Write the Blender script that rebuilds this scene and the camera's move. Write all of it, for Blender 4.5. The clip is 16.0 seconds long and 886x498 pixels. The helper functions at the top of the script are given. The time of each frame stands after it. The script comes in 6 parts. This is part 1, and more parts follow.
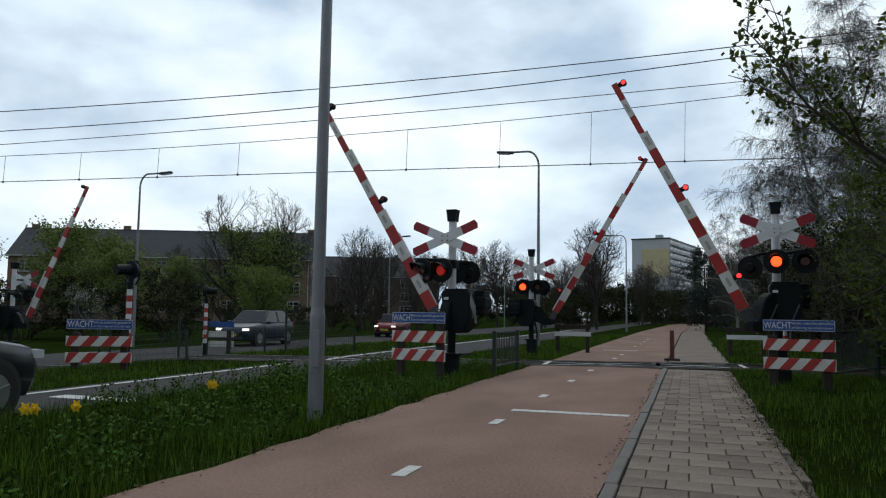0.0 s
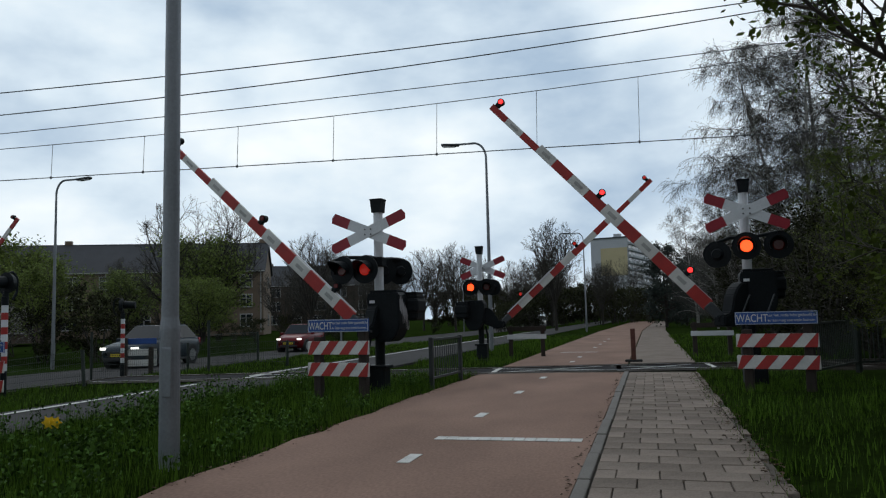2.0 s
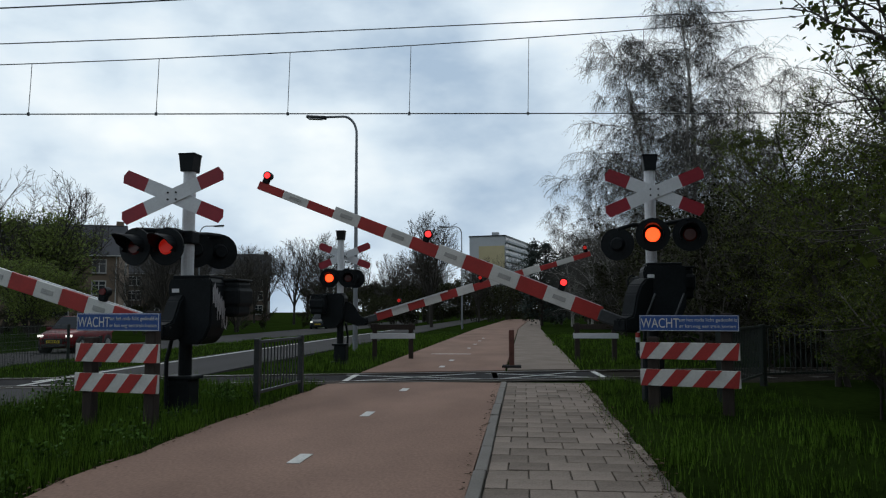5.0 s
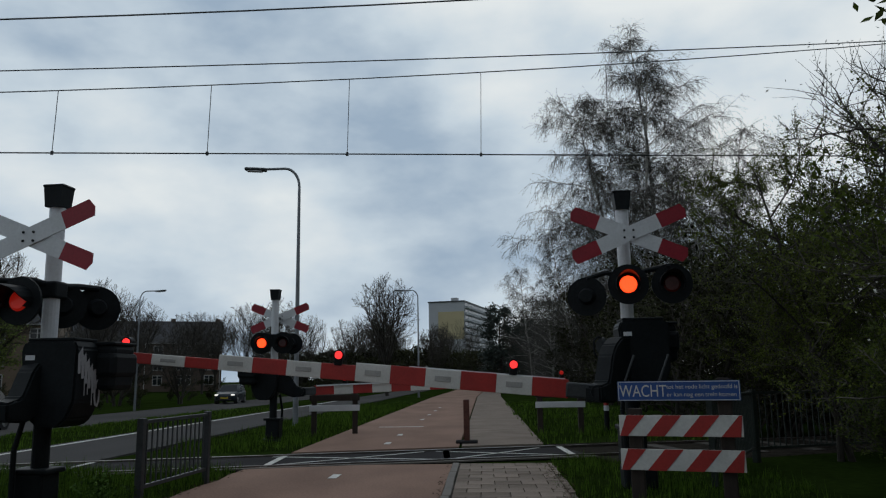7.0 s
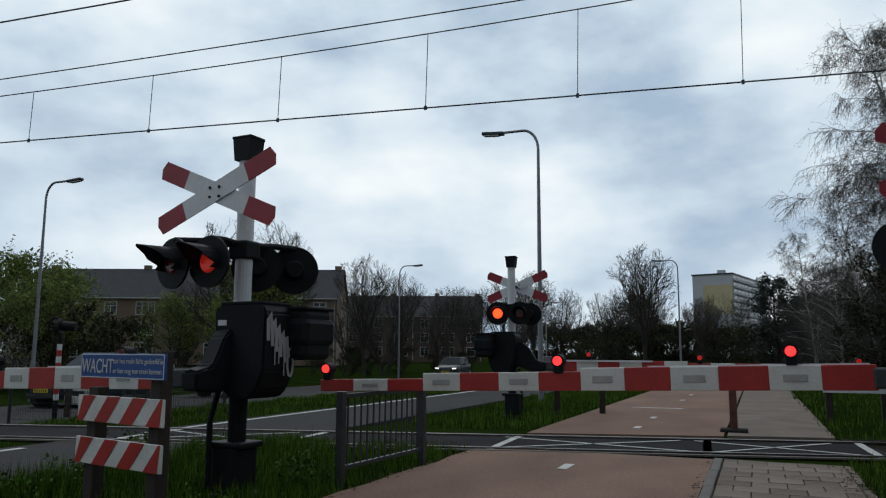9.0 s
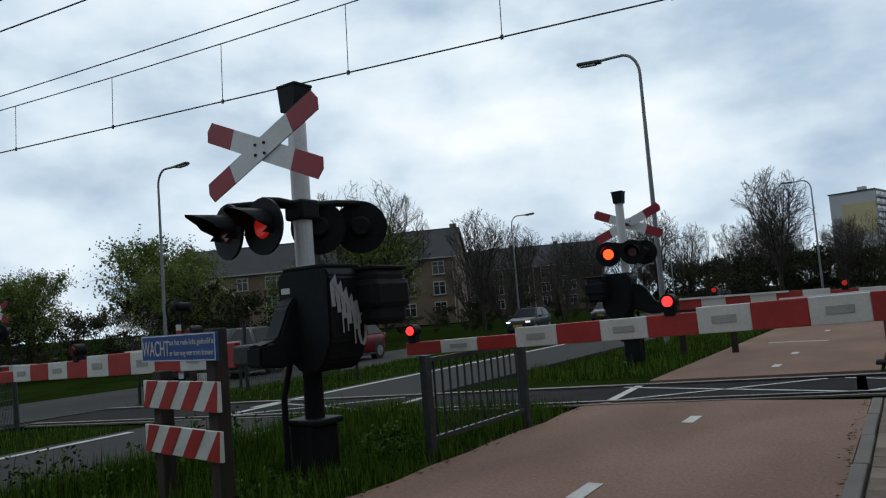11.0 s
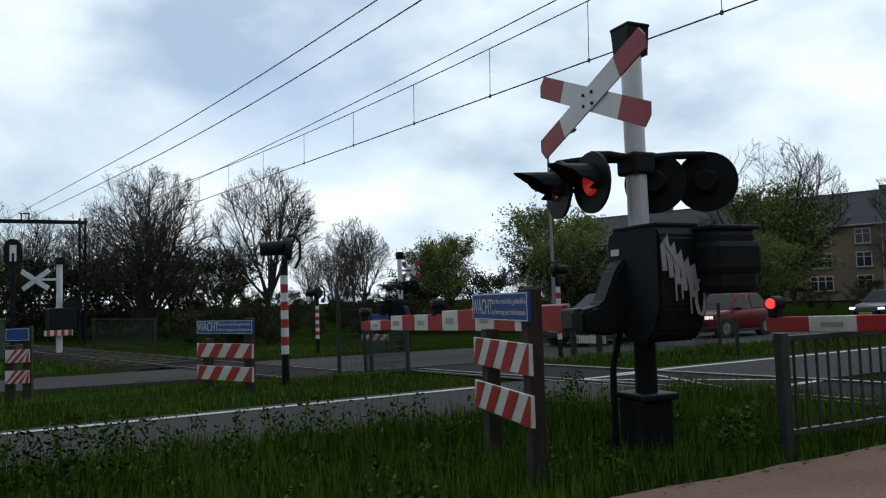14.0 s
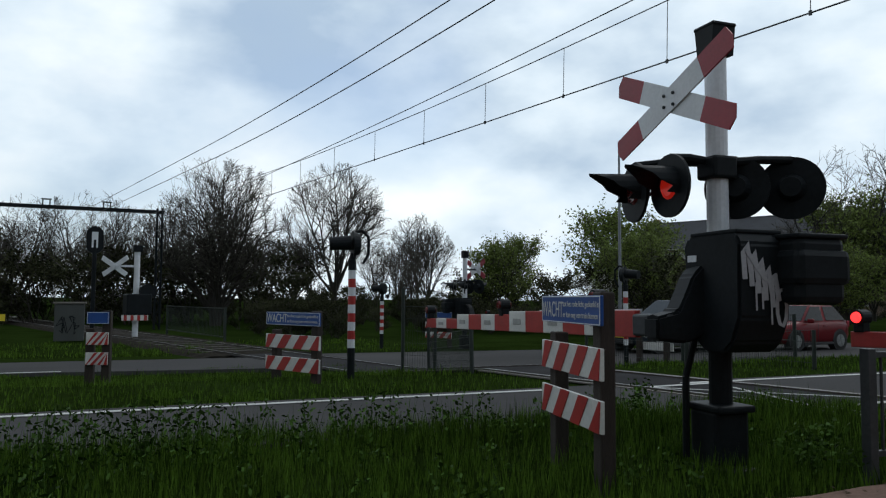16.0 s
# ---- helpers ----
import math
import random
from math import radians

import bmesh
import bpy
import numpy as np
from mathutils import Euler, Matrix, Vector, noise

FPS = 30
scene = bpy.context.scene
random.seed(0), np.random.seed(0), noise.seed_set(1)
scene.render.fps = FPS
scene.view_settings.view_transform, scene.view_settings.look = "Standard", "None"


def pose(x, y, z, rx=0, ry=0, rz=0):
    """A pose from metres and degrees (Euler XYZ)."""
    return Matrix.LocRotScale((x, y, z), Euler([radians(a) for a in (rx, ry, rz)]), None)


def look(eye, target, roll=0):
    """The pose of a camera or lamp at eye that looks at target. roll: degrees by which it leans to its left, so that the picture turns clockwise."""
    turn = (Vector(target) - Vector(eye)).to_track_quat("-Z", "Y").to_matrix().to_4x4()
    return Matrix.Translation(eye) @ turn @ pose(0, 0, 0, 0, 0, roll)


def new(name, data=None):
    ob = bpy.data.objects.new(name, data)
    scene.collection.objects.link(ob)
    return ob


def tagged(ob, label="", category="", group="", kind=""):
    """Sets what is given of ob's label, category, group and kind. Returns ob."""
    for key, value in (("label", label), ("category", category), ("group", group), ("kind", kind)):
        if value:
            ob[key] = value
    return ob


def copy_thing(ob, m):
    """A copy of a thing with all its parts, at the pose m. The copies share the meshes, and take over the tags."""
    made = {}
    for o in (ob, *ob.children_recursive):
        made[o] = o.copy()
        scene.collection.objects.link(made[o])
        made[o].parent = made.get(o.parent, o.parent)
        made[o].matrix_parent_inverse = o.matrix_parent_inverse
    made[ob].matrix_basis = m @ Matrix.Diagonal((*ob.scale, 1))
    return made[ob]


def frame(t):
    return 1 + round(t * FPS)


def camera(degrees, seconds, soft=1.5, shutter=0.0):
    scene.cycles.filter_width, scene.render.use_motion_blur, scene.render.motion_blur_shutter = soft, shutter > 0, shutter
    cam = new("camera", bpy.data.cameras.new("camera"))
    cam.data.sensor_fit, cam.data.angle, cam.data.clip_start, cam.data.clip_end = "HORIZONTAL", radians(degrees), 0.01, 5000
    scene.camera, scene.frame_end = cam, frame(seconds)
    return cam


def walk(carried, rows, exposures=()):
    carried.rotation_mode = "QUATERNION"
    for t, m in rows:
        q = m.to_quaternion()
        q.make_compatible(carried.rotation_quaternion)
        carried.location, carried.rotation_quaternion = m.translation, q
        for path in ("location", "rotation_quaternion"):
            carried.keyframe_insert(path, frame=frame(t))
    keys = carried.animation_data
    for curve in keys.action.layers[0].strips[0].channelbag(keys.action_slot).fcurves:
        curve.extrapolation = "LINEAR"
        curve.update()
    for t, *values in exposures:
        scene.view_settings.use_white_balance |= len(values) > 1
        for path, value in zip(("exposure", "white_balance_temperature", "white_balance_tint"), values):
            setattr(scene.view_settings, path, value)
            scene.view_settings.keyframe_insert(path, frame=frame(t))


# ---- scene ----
cam = camera(60.5, 16.0, 1.2)
PATH = [
    (0, (1.979, 5.091, 1.158), (1.363, 6.987, 1.325), 0.8),
    (0.5, (1.931, 5.47, 1.166), (1.394, 7.391, 1.318), -1.0),
    (1, (1.912, 5.988, 1.185), (1.313, 7.893, 1.291), -0.9),
    (1.5, (1.896, 6.62, 1.22), (1.372, 8.54, 1.416), -0.1),
    (2, (1.943, 7.104, 1.133), (1.426, 9.028, 1.315), -1.4),
    (2.5, (1.79, 7.6, 1.151), (1.406, 9.556, 1.312), -0.8),
    (3, (1.78, 7.999, 1.18), (1.419, 9.952, 1.416), 1.0),
    (3.5, (1.719, 8.445, 1.168), (1.529, 10.426, 1.367), 0.8),
    (6, (1.818, 10.729, 1.179), (1.602, 12.711, 1.341), -0.7),
    (6.5, (1.818, 11.131, 1.184), (1.717, 13.099, 1.523), -0.6),
    (7, (1.866, 11.604, 1.178), (1.767, 13.573, 1.513), -0.9),
    (7.5, (1.877, 12.119, 1.155), (1.845, 14.111, 1.336), 0.8),
    (8, (1.93, 12.482, 1.168), (1.605, 14.438, 1.426), 1.8),
    (8.5, (1.914, 12.863, 1.166), (1.544, 14.811, 1.428), -0.2),
    (9, (1.911, 13.137, 1.17), (1.159, 14.97, 1.443), 0.3),
    (11.5, (1.838, 14.216, 1.178), (0.756, 15.893, 1.316), -3.2),
    (12, (1.893, 14.398, 1.206), (0.75, 16.035, 1.337), -0.4),
    (12.5, (1.842, 14.595, 1.209), (0.685, 16.213, 1.414), -0.5),
    (13, (1.834, 14.655, 1.184), (0.42, 16.062, 1.323), -0.4),
    (13.5, (1.875, 14.718, 1.158), (0.234, 15.857, 1.259), -1.5),
    (14, (1.872, 14.713, 1.128), (0.127, 15.681, 1.26), -1.8),
    (14.5, (1.83, 14.71, 1.126), (0.022, 15.555, 1.259), -0.5),
    (15, (1.824, 14.7, 1.114), (0.008, 15.529, 1.234), 0.8),
    (15.5, (1.827, 14.688, 1.109), (0.022, 15.542, 1.231), 0.6),
    (16, (1.824, 14.682, 1.128), (0.003, 15.499, 1.26), 0.4),
]
walk(cam, [(t, look(eye, target, roll)) for t, eye, target, roll in PATH],
     [(0, 0.05), (0.5, -0.14), (1.0, -0.03), (1.5, 0.02), (2.0, -0.1), (2.5, 0.02), (3.0, -0.1), (3.5, -0.22), (6.0, -0.08), (6.5, -0.38), (7.5, -0.5), (8.0, -0.25), (8.5, -0.45), (9.0, -0.2), (11.5, -0.05), (12.5, 0.12), (13.0, 0.0), (14.0, 0.04), (14.5, -0.08), (15.0, -0.04), (16.0, -0.02)])


# ---------- light ----------
world = bpy.data.worlds.new("overcast_sky")
scene.world = world
world.use_nodes = True
SUN_EL, SUN_AZ = 42.0, -28.0


def build_sky():
    nt = world.node_tree
    nt.nodes.clear()
    L = nt.links.new
    out = nt.nodes.new("ShaderNodeOutputWorld")
    bg = nt.nodes.new("ShaderNodeBackground")
    sky = nt.nodes.new("ShaderNodeTexSky")
    sky.sky_type = "NISHITA"
    sky.sun_disc = False
    sky.sun_elevation, sky.sun_rotation = radians(SUN_EL), radians(SUN_AZ)
    dim = nt.nodes.new("ShaderNodeVectorMath")
    dim.operation = "SCALE"
    dim.inputs["Scale"].default_value = 0.11
    L(sky.outputs[0], dim.inputs[0])
    co = nt.nodes.new("ShaderNodeTexCoord")
    mp = nt.nodes.new("ShaderNodeMapping")
    mp.inputs["Scale"].default_value = (1.0, 1.0, 1.9)
    mp.inputs["Location"].default_value = (0.35, 0.1, 0.2)
    L(co.outputs["Generated"], mp.inputs[0])
    n1 = nt.nodes.new("ShaderNodeTexNoise")
    n1.inputs["Scale"].default_value, n1.inputs["Detail"].default_value, n1.inputs["Roughness"].default_value = 1.5, 6, 0.5
    L(mp.outputs[0], n1.inputs["Vector"])
    cover = nt.nodes.new("ShaderNodeValToRGB")
    cover.color_ramp.elements[0].position, cover.color_ramp.elements[1].position = 0.30, 0.46
    cover.color_ramp.elements[0].color = (0.45, 0.45, 0.45, 1)
    L(n1.outputs[0], cover.inputs[0])
    n2 = nt.nodes.new("ShaderNodeTexNoise")
    n2.inputs["Scale"].default_value, n2.inputs["Detail"].default_value, n2.inputs["Roughness"].default_value = 2.6, 6, 0.5
    L(mp.outputs[0], n2.inputs["Vector"])
    cloud = nt.nodes.new("ShaderNodeValToRGB")
    e = cloud.color_ramp.elements
    e[0].position, e[0].color = 0.36, (0.39, 0.51, 0.65, 1)
    e[1].position, e[1].color = 0.62, (0.93, 0.985, 1.0, 1)
    mid = e.new(0.49)
    mid.color = (0.68, 0.79, 0.88, 1)
    L(n2.outputs[0], cloud.inputs[0])
    mix = nt.nodes.new("ShaderNodeMix")
    mix.data_type = "RGBA"
    L(cover.outputs[0], mix.inputs["Factor"])
    L(dim.outputs[0], mix.inputs["A"])
    L(cloud.outputs[0], mix.inputs["B"])
    # the cloud is thinner and brighter on the sun's side
    side = nt.nodes.new("ShaderNodeVectorMath")
    side.operation = "DOT_PRODUCT"
    side.inputs[1].default_value = (math.sin(radians(SUN_AZ)), math.cos(radians(SUN_AZ)), 0.25)
    L(co.outputs["Generated"], side.inputs[0])
    veil = nt.nodes.new("ShaderNodeMapRange")
    veil.interpolation_type = "SMOOTHSTEP"
    veil.inputs["From Min"].default_value, veil.inputs["From Max"].default_value = -0.9, 0.55
    veil.inputs["To Min"].default_value, veil.inputs["To Max"].default_value = 0.42, 1.0
    L(side.outputs["Value"], veil.inputs["Value"])
    thin = nt.nodes.new("ShaderNodeVectorMath")
    thin.operation = "SCALE"
    L(mix.outputs["Result"], thin.inputs[0])
    L(veil.outputs[0], thin.inputs["Scale"])
    L(thin.outputs[0], bg.inputs[0])
    bg.inputs[1].default_value = 1.14
    L(bg.outputs[0], out.inputs[0])


build_sky()
sun = new("sun", bpy.data.lights.new("sun", "SUN"))
sun.data.energy, sun.data.angle, sun.data.color = 0.2, radians(22), (1.0, 0.96, 0.9)
sun.matrix_world = look((0, 0, 30), (-math.sin(radians(SUN_AZ)) * 20, -math.cos(radians(SUN_AZ)) * 20, 30 - 20 * math.tan(radians(SUN_EL))))


# ---------- materials ----------
def mat(name, col, rough=0.7, metal=0.0, var=0.25, scale=3.0, fine=40.0, bump=0.2, dist=0.01, col2=None, spec=0.5, island=0.0, objrand=0.0, stretch=(1, 1, 1)):
    m = bpy.data.materials.new(name)
    m.use_nodes = True
    nt = m.node_tree
    L = nt.links.new
    b = nt.nodes["Principled BSDF"]
    b.inputs["Roughness"].default_value, b.inputs["Metallic"].default_value = rough, metal
    b.inputs["Specular IOR Level"].default_value = spec
    co = nt.nodes.new("ShaderNodeTexCoord")
    mp = nt.nodes.new("ShaderNodeMapping")
    mp.inputs["Scale"].default_value = stretch
    L(co.outputs["Object"], mp.inputs[0])
    a = nt.nodes.new("ShaderNodeTexNoise")
    a.inputs["Scale"].default_value, a.inputs["Detail"].default_value = scale, 5
    f = nt.nodes.new("ShaderNodeTexNoise")
    f.inputs["Scale"].default_value, f.inputs["Detail"].default_value = fine, 4
    L(mp.outputs[0], a.inputs["Vector"])
    L(mp.outputs[0], f.inputs["Vector"])
    add = nt.nodes.new("ShaderNodeMath")
    add.operation = "MULTIPLY_ADD"
    add.inputs[1].default_value = 0.45
    L(f.outputs[0], add.inputs[0])
    sc = nt.nodes.new("ShaderNodeMath")
    sc.operation = "MULTIPLY"
    sc.inputs[1].default_value = 0.55
    L(a.outputs[0], sc.inputs[0])
    L(sc.outputs[0], add.inputs[2])
    last = add.outputs[0]
    if island or objrand:
        g = nt.nodes.new("ShaderNodeNewGeometry") if island else nt.nodes.new("ShaderNodeObjectInfo")
        k = nt.nodes.new("ShaderNodeMath")
        k.operation = "MULTIPLY_ADD"
        k.inputs[1].default_value = island or objrand
        L(g.outputs["Random Per Island" if island else "Random"], k.inputs[0])
        sub = nt.nodes.new("ShaderNodeMath")
        sub.operation = "SUBTRACT"
        sub.inputs[1].default_value = (island or objrand) / 2
        L(last, sub.inputs[0])
        L(sub.outputs[0], k.inputs[2])
        last = k.outputs[0]
    r = nt.nodes.new("ShaderNodeValToRGB")
    lo = tuple(c * (1 - var) for c in col)
    hi = col2 or tuple(min(1, c * (1 + var)) for c in col)
    r.color_ramp.elements[0].position, r.color_ramp.elements[0].color = 0.32, (*lo, 1)
    r.color_ramp.elements[1].position, r.color_ramp.elements[1].color = 0.68, (*hi, 1)
    L(last, r.inputs[0])
    L(r.outputs[0], b.inputs["Base Color"])
    if bump:
        bp = nt.nodes.new("ShaderNodeBump")
        bp.inputs["Strength"].default_value, bp.inputs["Distance"].default_value = bump, dist
        L(add.outputs[0], bp.inputs["Height"])
        L(bp.outputs[0], b.inputs["Normal"])
    return m


def glow(name, col, strength):
    m = bpy.data.materials.new(name)
    m.use_nodes = True
    b = m.node_tree.nodes["Principled BSDF"]
    b.inputs["Base Color"].default_value = (*col, 1)
    b.inputs["Emission Color"].default_value = (*col, 1)
    b.inputs["Emission Strength"].default_value = strength
    b.inputs["Roughness"].default_value = 0.3
    return m


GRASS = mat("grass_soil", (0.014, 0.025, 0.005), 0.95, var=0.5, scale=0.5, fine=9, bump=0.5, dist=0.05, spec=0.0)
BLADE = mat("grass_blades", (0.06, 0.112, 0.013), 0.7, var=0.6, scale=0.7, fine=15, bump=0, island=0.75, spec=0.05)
WEED = mat("weed_leaves", (0.045, 0.09, 0.016), 0.6, var=0.55, scale=2, fine=20, bump=0, island=0.5, spec=0.04)
REDPATH = mat("red_asphalt", (0.222, 0.143, 0.112), 0.95, var=0.3, scale=0.8, fine=45, bump=0.5, dist=0.008, spec=0.08, stretch=(1, 0.5, 1))
ASPHALT = mat("grey_asphalt", (0.062, 0.06, 0.06), 0.95, var=0.25, scale=0.5, fine=80, bump=0.35, dist=0.006, spec=0.03, stretch=(1, 0.4, 1))
TILE = mat("concrete_tile", (0.205, 0.168, 0.142), 0.95, var=0.3, scale=1.5, fine=60, bump=0.3, dist=0.004, spec=0.05, objrand=0.25)
JOINT = mat("joint_sand", (0.085, 0.07, 0.055), 0.95, var=0.4, scale=3, fine=50)
KERB = mat("kerb_concrete", (0.125, 0.113, 0.1), 0.85, var=0.3, scale=2, fine=50, bump=0.3, dist=0.005)
MARK = mat("road_marking_white", (0.46, 0.455, 0.43), 0.6, var=0.3, scale=5, fine=60, bump=0.2, dist=0.002)
PANEL = mat("crossing_panel", (0.028, 0.027, 0.028), 0.95, var=0.35, scale=2, fine=60, bump=0.4, spec=0.05)
RAILM = mat("rail_steel", (0.12, 0.105, 0.095), 0.35, 0.9, var=0.3, scale=6, fine=60)
BALLAST = mat("ballast", (0.03, 0.027, 0.023), 0.95, var=0.5, scale=6, fine=25, bump=0.8, dist=0.05, spec=0.0)
SLEEPER = mat("sleeper_wood", (0.04, 0.034, 0.028), 0.9, var=0.4, scale=4, fine=40)
BLACK = mat("black_paint", (0.008, 0.0105, 0.0125), 0.55, var=0.4, scale=3, fine=30, bump=0.2, dist=0.004, spec=0.14)
GREYPOST = mat("galvanised_pole", (0.2, 0.215, 0.235), 0.5, 0.35, var=0.15, scale=3, fine=40, bump=0.1, dist=0.002)
WHITE = mat("white_sheet", (0.6, 0.62, 0.65), 0.45, var=0.12, scale=4, fine=40, bump=0.05, dist=0.002)
BRIGHT = mat("white_reflective_sheet", (0.58, 0.58, 0.56), 0.45, var=0.14, scale=4, fine=40, bump=0.05, dist=0.002)
RED = mat("red_sheet", (0.27, 0.012, 0.026), 0.45, var=0.2, scale=4, fine=40, bump=0.05, dist=0.002)
BOOMRED = mat("boom_red", (0.34, 0.02, 0.017), 0.45, var=0.22, scale=4, fine=40, bump=0.05, dist=0.002)
BLUE = mat("blue_sign", (0.012, 0.065, 0.26), 0.4, var=0.12, scale=4, fine=40, bump=0.03, dist=0.002)
OLDWOOD = mat("weathered_wood", (0.028, 0.02, 0.016), 0.9, var=0.45, scale=3, fine=30, bump=0.5, dist=0.01, stretch=(8, 8, 1))
STEEL = mat("grey_steel", (0.055, 0.06, 0.065), 0.5, 0.5, var=0.25, scale=5, fine=40)
DARKSTEEL = mat("dark_green_steel", (0.018, 0.026, 0.022), 0.5, 0.2, var=0.3, scale=5, fine=40)
RUST = mat("rusty_post", (0.10, 0.035, 0.025), 0.8, var=0.4, scale=5, fine=30)
REFL = mat("reflector_plate", (0.34, 0.34, 0.33), 0.35, 0.1, var=0.2, scale=8, fine=60)
CABLE = mat("wire_dark", (0.05, 0.055, 0.06), 0.5, 0.4, bump=0)


def leafy(name, col, thin=0.3, **kw):
    """Leaf material: a diffuse surface that lets part of the light through."""
    m = mat(name, col, kw.pop("rough", 0.6), bump=0, **kw)
    nt = m.node_tree
    b = nt.nodes["Principled BSDF"]
    tr = nt.nodes.new("ShaderNodeBsdfTranslucent")
    mx = nt.nodes.new("ShaderNodeMixShader")
    mx.inputs[0].default_value = thin
    nt.links.new(b.inputs["Base Color"].links[0].from_socket, tr.inputs["Color"])
    nt.links.new(b.outputs[0], mx.inputs[1])
    nt.links.new(tr.outputs[0], mx.inputs[2])
    nt.links.new(mx.outputs[0], nt.nodes["Material Output"].inputs["Surface"])
    return m


BARK = mat("bark_brown", (0.03, 0.026, 0.021), 0.95, var=0.4, scale=3, fine=20, bump=0.6, dist=0.02)
BIRCHBARK = mat("birch_bark", (0.34, 0.33, 0.31), 0.8, var=0.65, scale=3, fine=8, bump=0.4, dist=0.02, stretch=(1, 1, 3))
FINE = mat("birch_twigs", (0.06, 0.056, 0.052), 0.9, var=0.35, bump=0, island=0.4)
TWIG = mat("twigs", (0.052, 0.046, 0.038), 0.9, var=0.35, bump=0, island=0.4)
LEAF = leafy("young_leaves", (0.13, 0.17, 0.045), var=0.4, island=0.6, spec=0.06)
DARKLEAF = leafy("dark_leaves", (0.052, 0.072, 0.013), var=0.5, island=0.6, spec=0.06)
BUD = mat("brown_buds", (0.10, 0.10, 0.078), 0.8, var=0.4, bump=0, island=0.5)
BLOSSOM = mat("white_blossom", (0.52, 0.52, 0.47), 0.7, var=0.2, bump=0, island=0.3)
OLIVE = leafy("olive_leaves", (0.075, 0.095, 0.018), var=0.5, island=0.6, spec=0.06)
THICKET = mat("thicket_leaves", (0.034, 0.037, 0.018), 0.9, var=0.5, bump=0, island=0.6, spec=0.05)
LITTER = mat("dry_leaves", (0.07, 0.048, 0.03), 0.9, var=0.5, bump=0, island=0.7, spec=0.1)
CONIFER = mat("conifer_needles", (0.012, 0.024, 0.018), 0.8, var=0.4, bump=0, island=0.5)
BRICK = mat("beige_brick", (0.17, 0.125, 0.09), 0.9, var=0.2, scale=0.6, fine=12, bump=0.2)
BRICK2 = mat("brown_brick", (0.09, 0.066, 0.052), 0.9, var=0.2, scale=0.6, fine=12, bump=0.2)
ROOF = mat("grey_roof_tiles", (0.033, 0.035, 0.042), 0.8, var=0.25, scale=0.8, fine=8, bump=0.5, dist=0.05)
FRAMEW = mat("white_window_frame", (0.36, 0.36, 0.35), 0.5, var=0.1)
PALE = mat("pale_render", (0.45, 0.47, 0.5), 0.8, var=0.08, scale=0.2)
YELLOWW = mat("yellow_render", (0.5, 0.43, 0.26), 0.8, var=0.1, scale=0.2)
YELLOW = mat("yellow_plate", (0.65, 0.5, 0.02), 0.5, var=0.1)
PETAL = mat("daffodil_petal", (0.8, 0.5, 0.01), 0.5, var=0.15)
GRAFFITI = mat("silver_spray_paint", (0.33, 0.33, 0.35), 0.5, var=0.2)
CABINET = mat("cabinet_grey", (0.045, 0.05, 0.048), 0.6, var=0.25, scale=2)
TYRE = mat("tyre_rubber", (0.015, 0.015, 0.015), 0.85, var=0.2)
RIM = mat("alloy_rim", (0.4, 0.41, 0.42), 0.3, 0.8, var=0.1)
TRIM = mat("black_plastic", (0.02, 0.02, 0.022), 0.6, var=0.2)
LIT = glow("red_lamp_lit", (1.0, 0.06, 0.012), 3.0)
LITD = glow("red_lamp_fading", (1.0, 0.03, 0.015), 0.14)
LITB = glow("boom_lamp_lit", (1.0, 0.03, 0.03), 2.2)
DIMRED = mat("red_lens_off", (0.10, 0.008, 0.008), 0.25, var=0.2, bump=0)
HEAD = glow("headlight_on", (1.0, 0.97, 0.9), 1.3)
HEADOFF = mat("headlight_glass", (0.55, 0.57, 0.6), 0.15, var=0.1, bump=0)


def paint(name, col):
    m = mat(name, col, 0.3, 0.0, var=0.08, scale=2, fine=300, bump=0, spec=0.16)
    m.node_tree.nodes["Principled BSDF"].inputs["Coat Weight"].default_value = 0.04
    return m


def glass(name):
    m = mat(name, (0.02, 0.024, 0.028), 0.08, 0.0, var=0.1, bump=0, spec=0.5)
    return m


CARGLASS = mat("tinted_car_glass", (0.012, 0.014, 0.017), 0.12, 0.0, var=0.1, bump=0, spec=0.2)
PANE = glass("window_glass")


# ---------- mesh helpers ----------
def part(name, bm, material, parent=None, label=""):
    me = bpy.data.meshes.new(name)
    if isinstance(bm, tuple):
        me.from_pydata(bm[0], [], bm[1])
        me.update()
    else:
        bmesh.ops.recalc_face_normals(bm, faces=bm.faces)
        bm.to_mesh(me)
        bm.free()
    me.materials.append(material)
    ob = new(name, me)
    ob.parent = parent
    if label:
        ob["label"] = label
    return ob


def empty(name, m, label, category, group="", kind=""):
    ob = new(name)
    ob.empty_display_size = 0.2
    ob.matrix_basis = m
    return tagged(ob, label, category, group, kind)


def box(bm, c, s, m=None, bevel=0.0):
    r = bmesh.ops.create_cube(bm, size=1.0)
    vs = r["verts"]
    bmesh.ops.scale(bm, vec=s, verts=vs)
    if bevel:
        es = list({e for v in vs for e in v.link_edges})
        rb = bmesh.ops.bevel(bm, geom=es, offset=bevel, segments=2, affect="EDGES", profile=0.5)
        vs = list({v for f in rb["faces"] for v in f.verts} | {v for v in vs if v.is_valid})
    bmesh.ops.transform(bm, matrix=(m or Matrix()) if m else Matrix.Translation(c), verts=vs)
    return vs


def at(c, rx=0, ry=0, rz=0):
    return pose(c[0], c[1], c[2], rx, ry, rz)


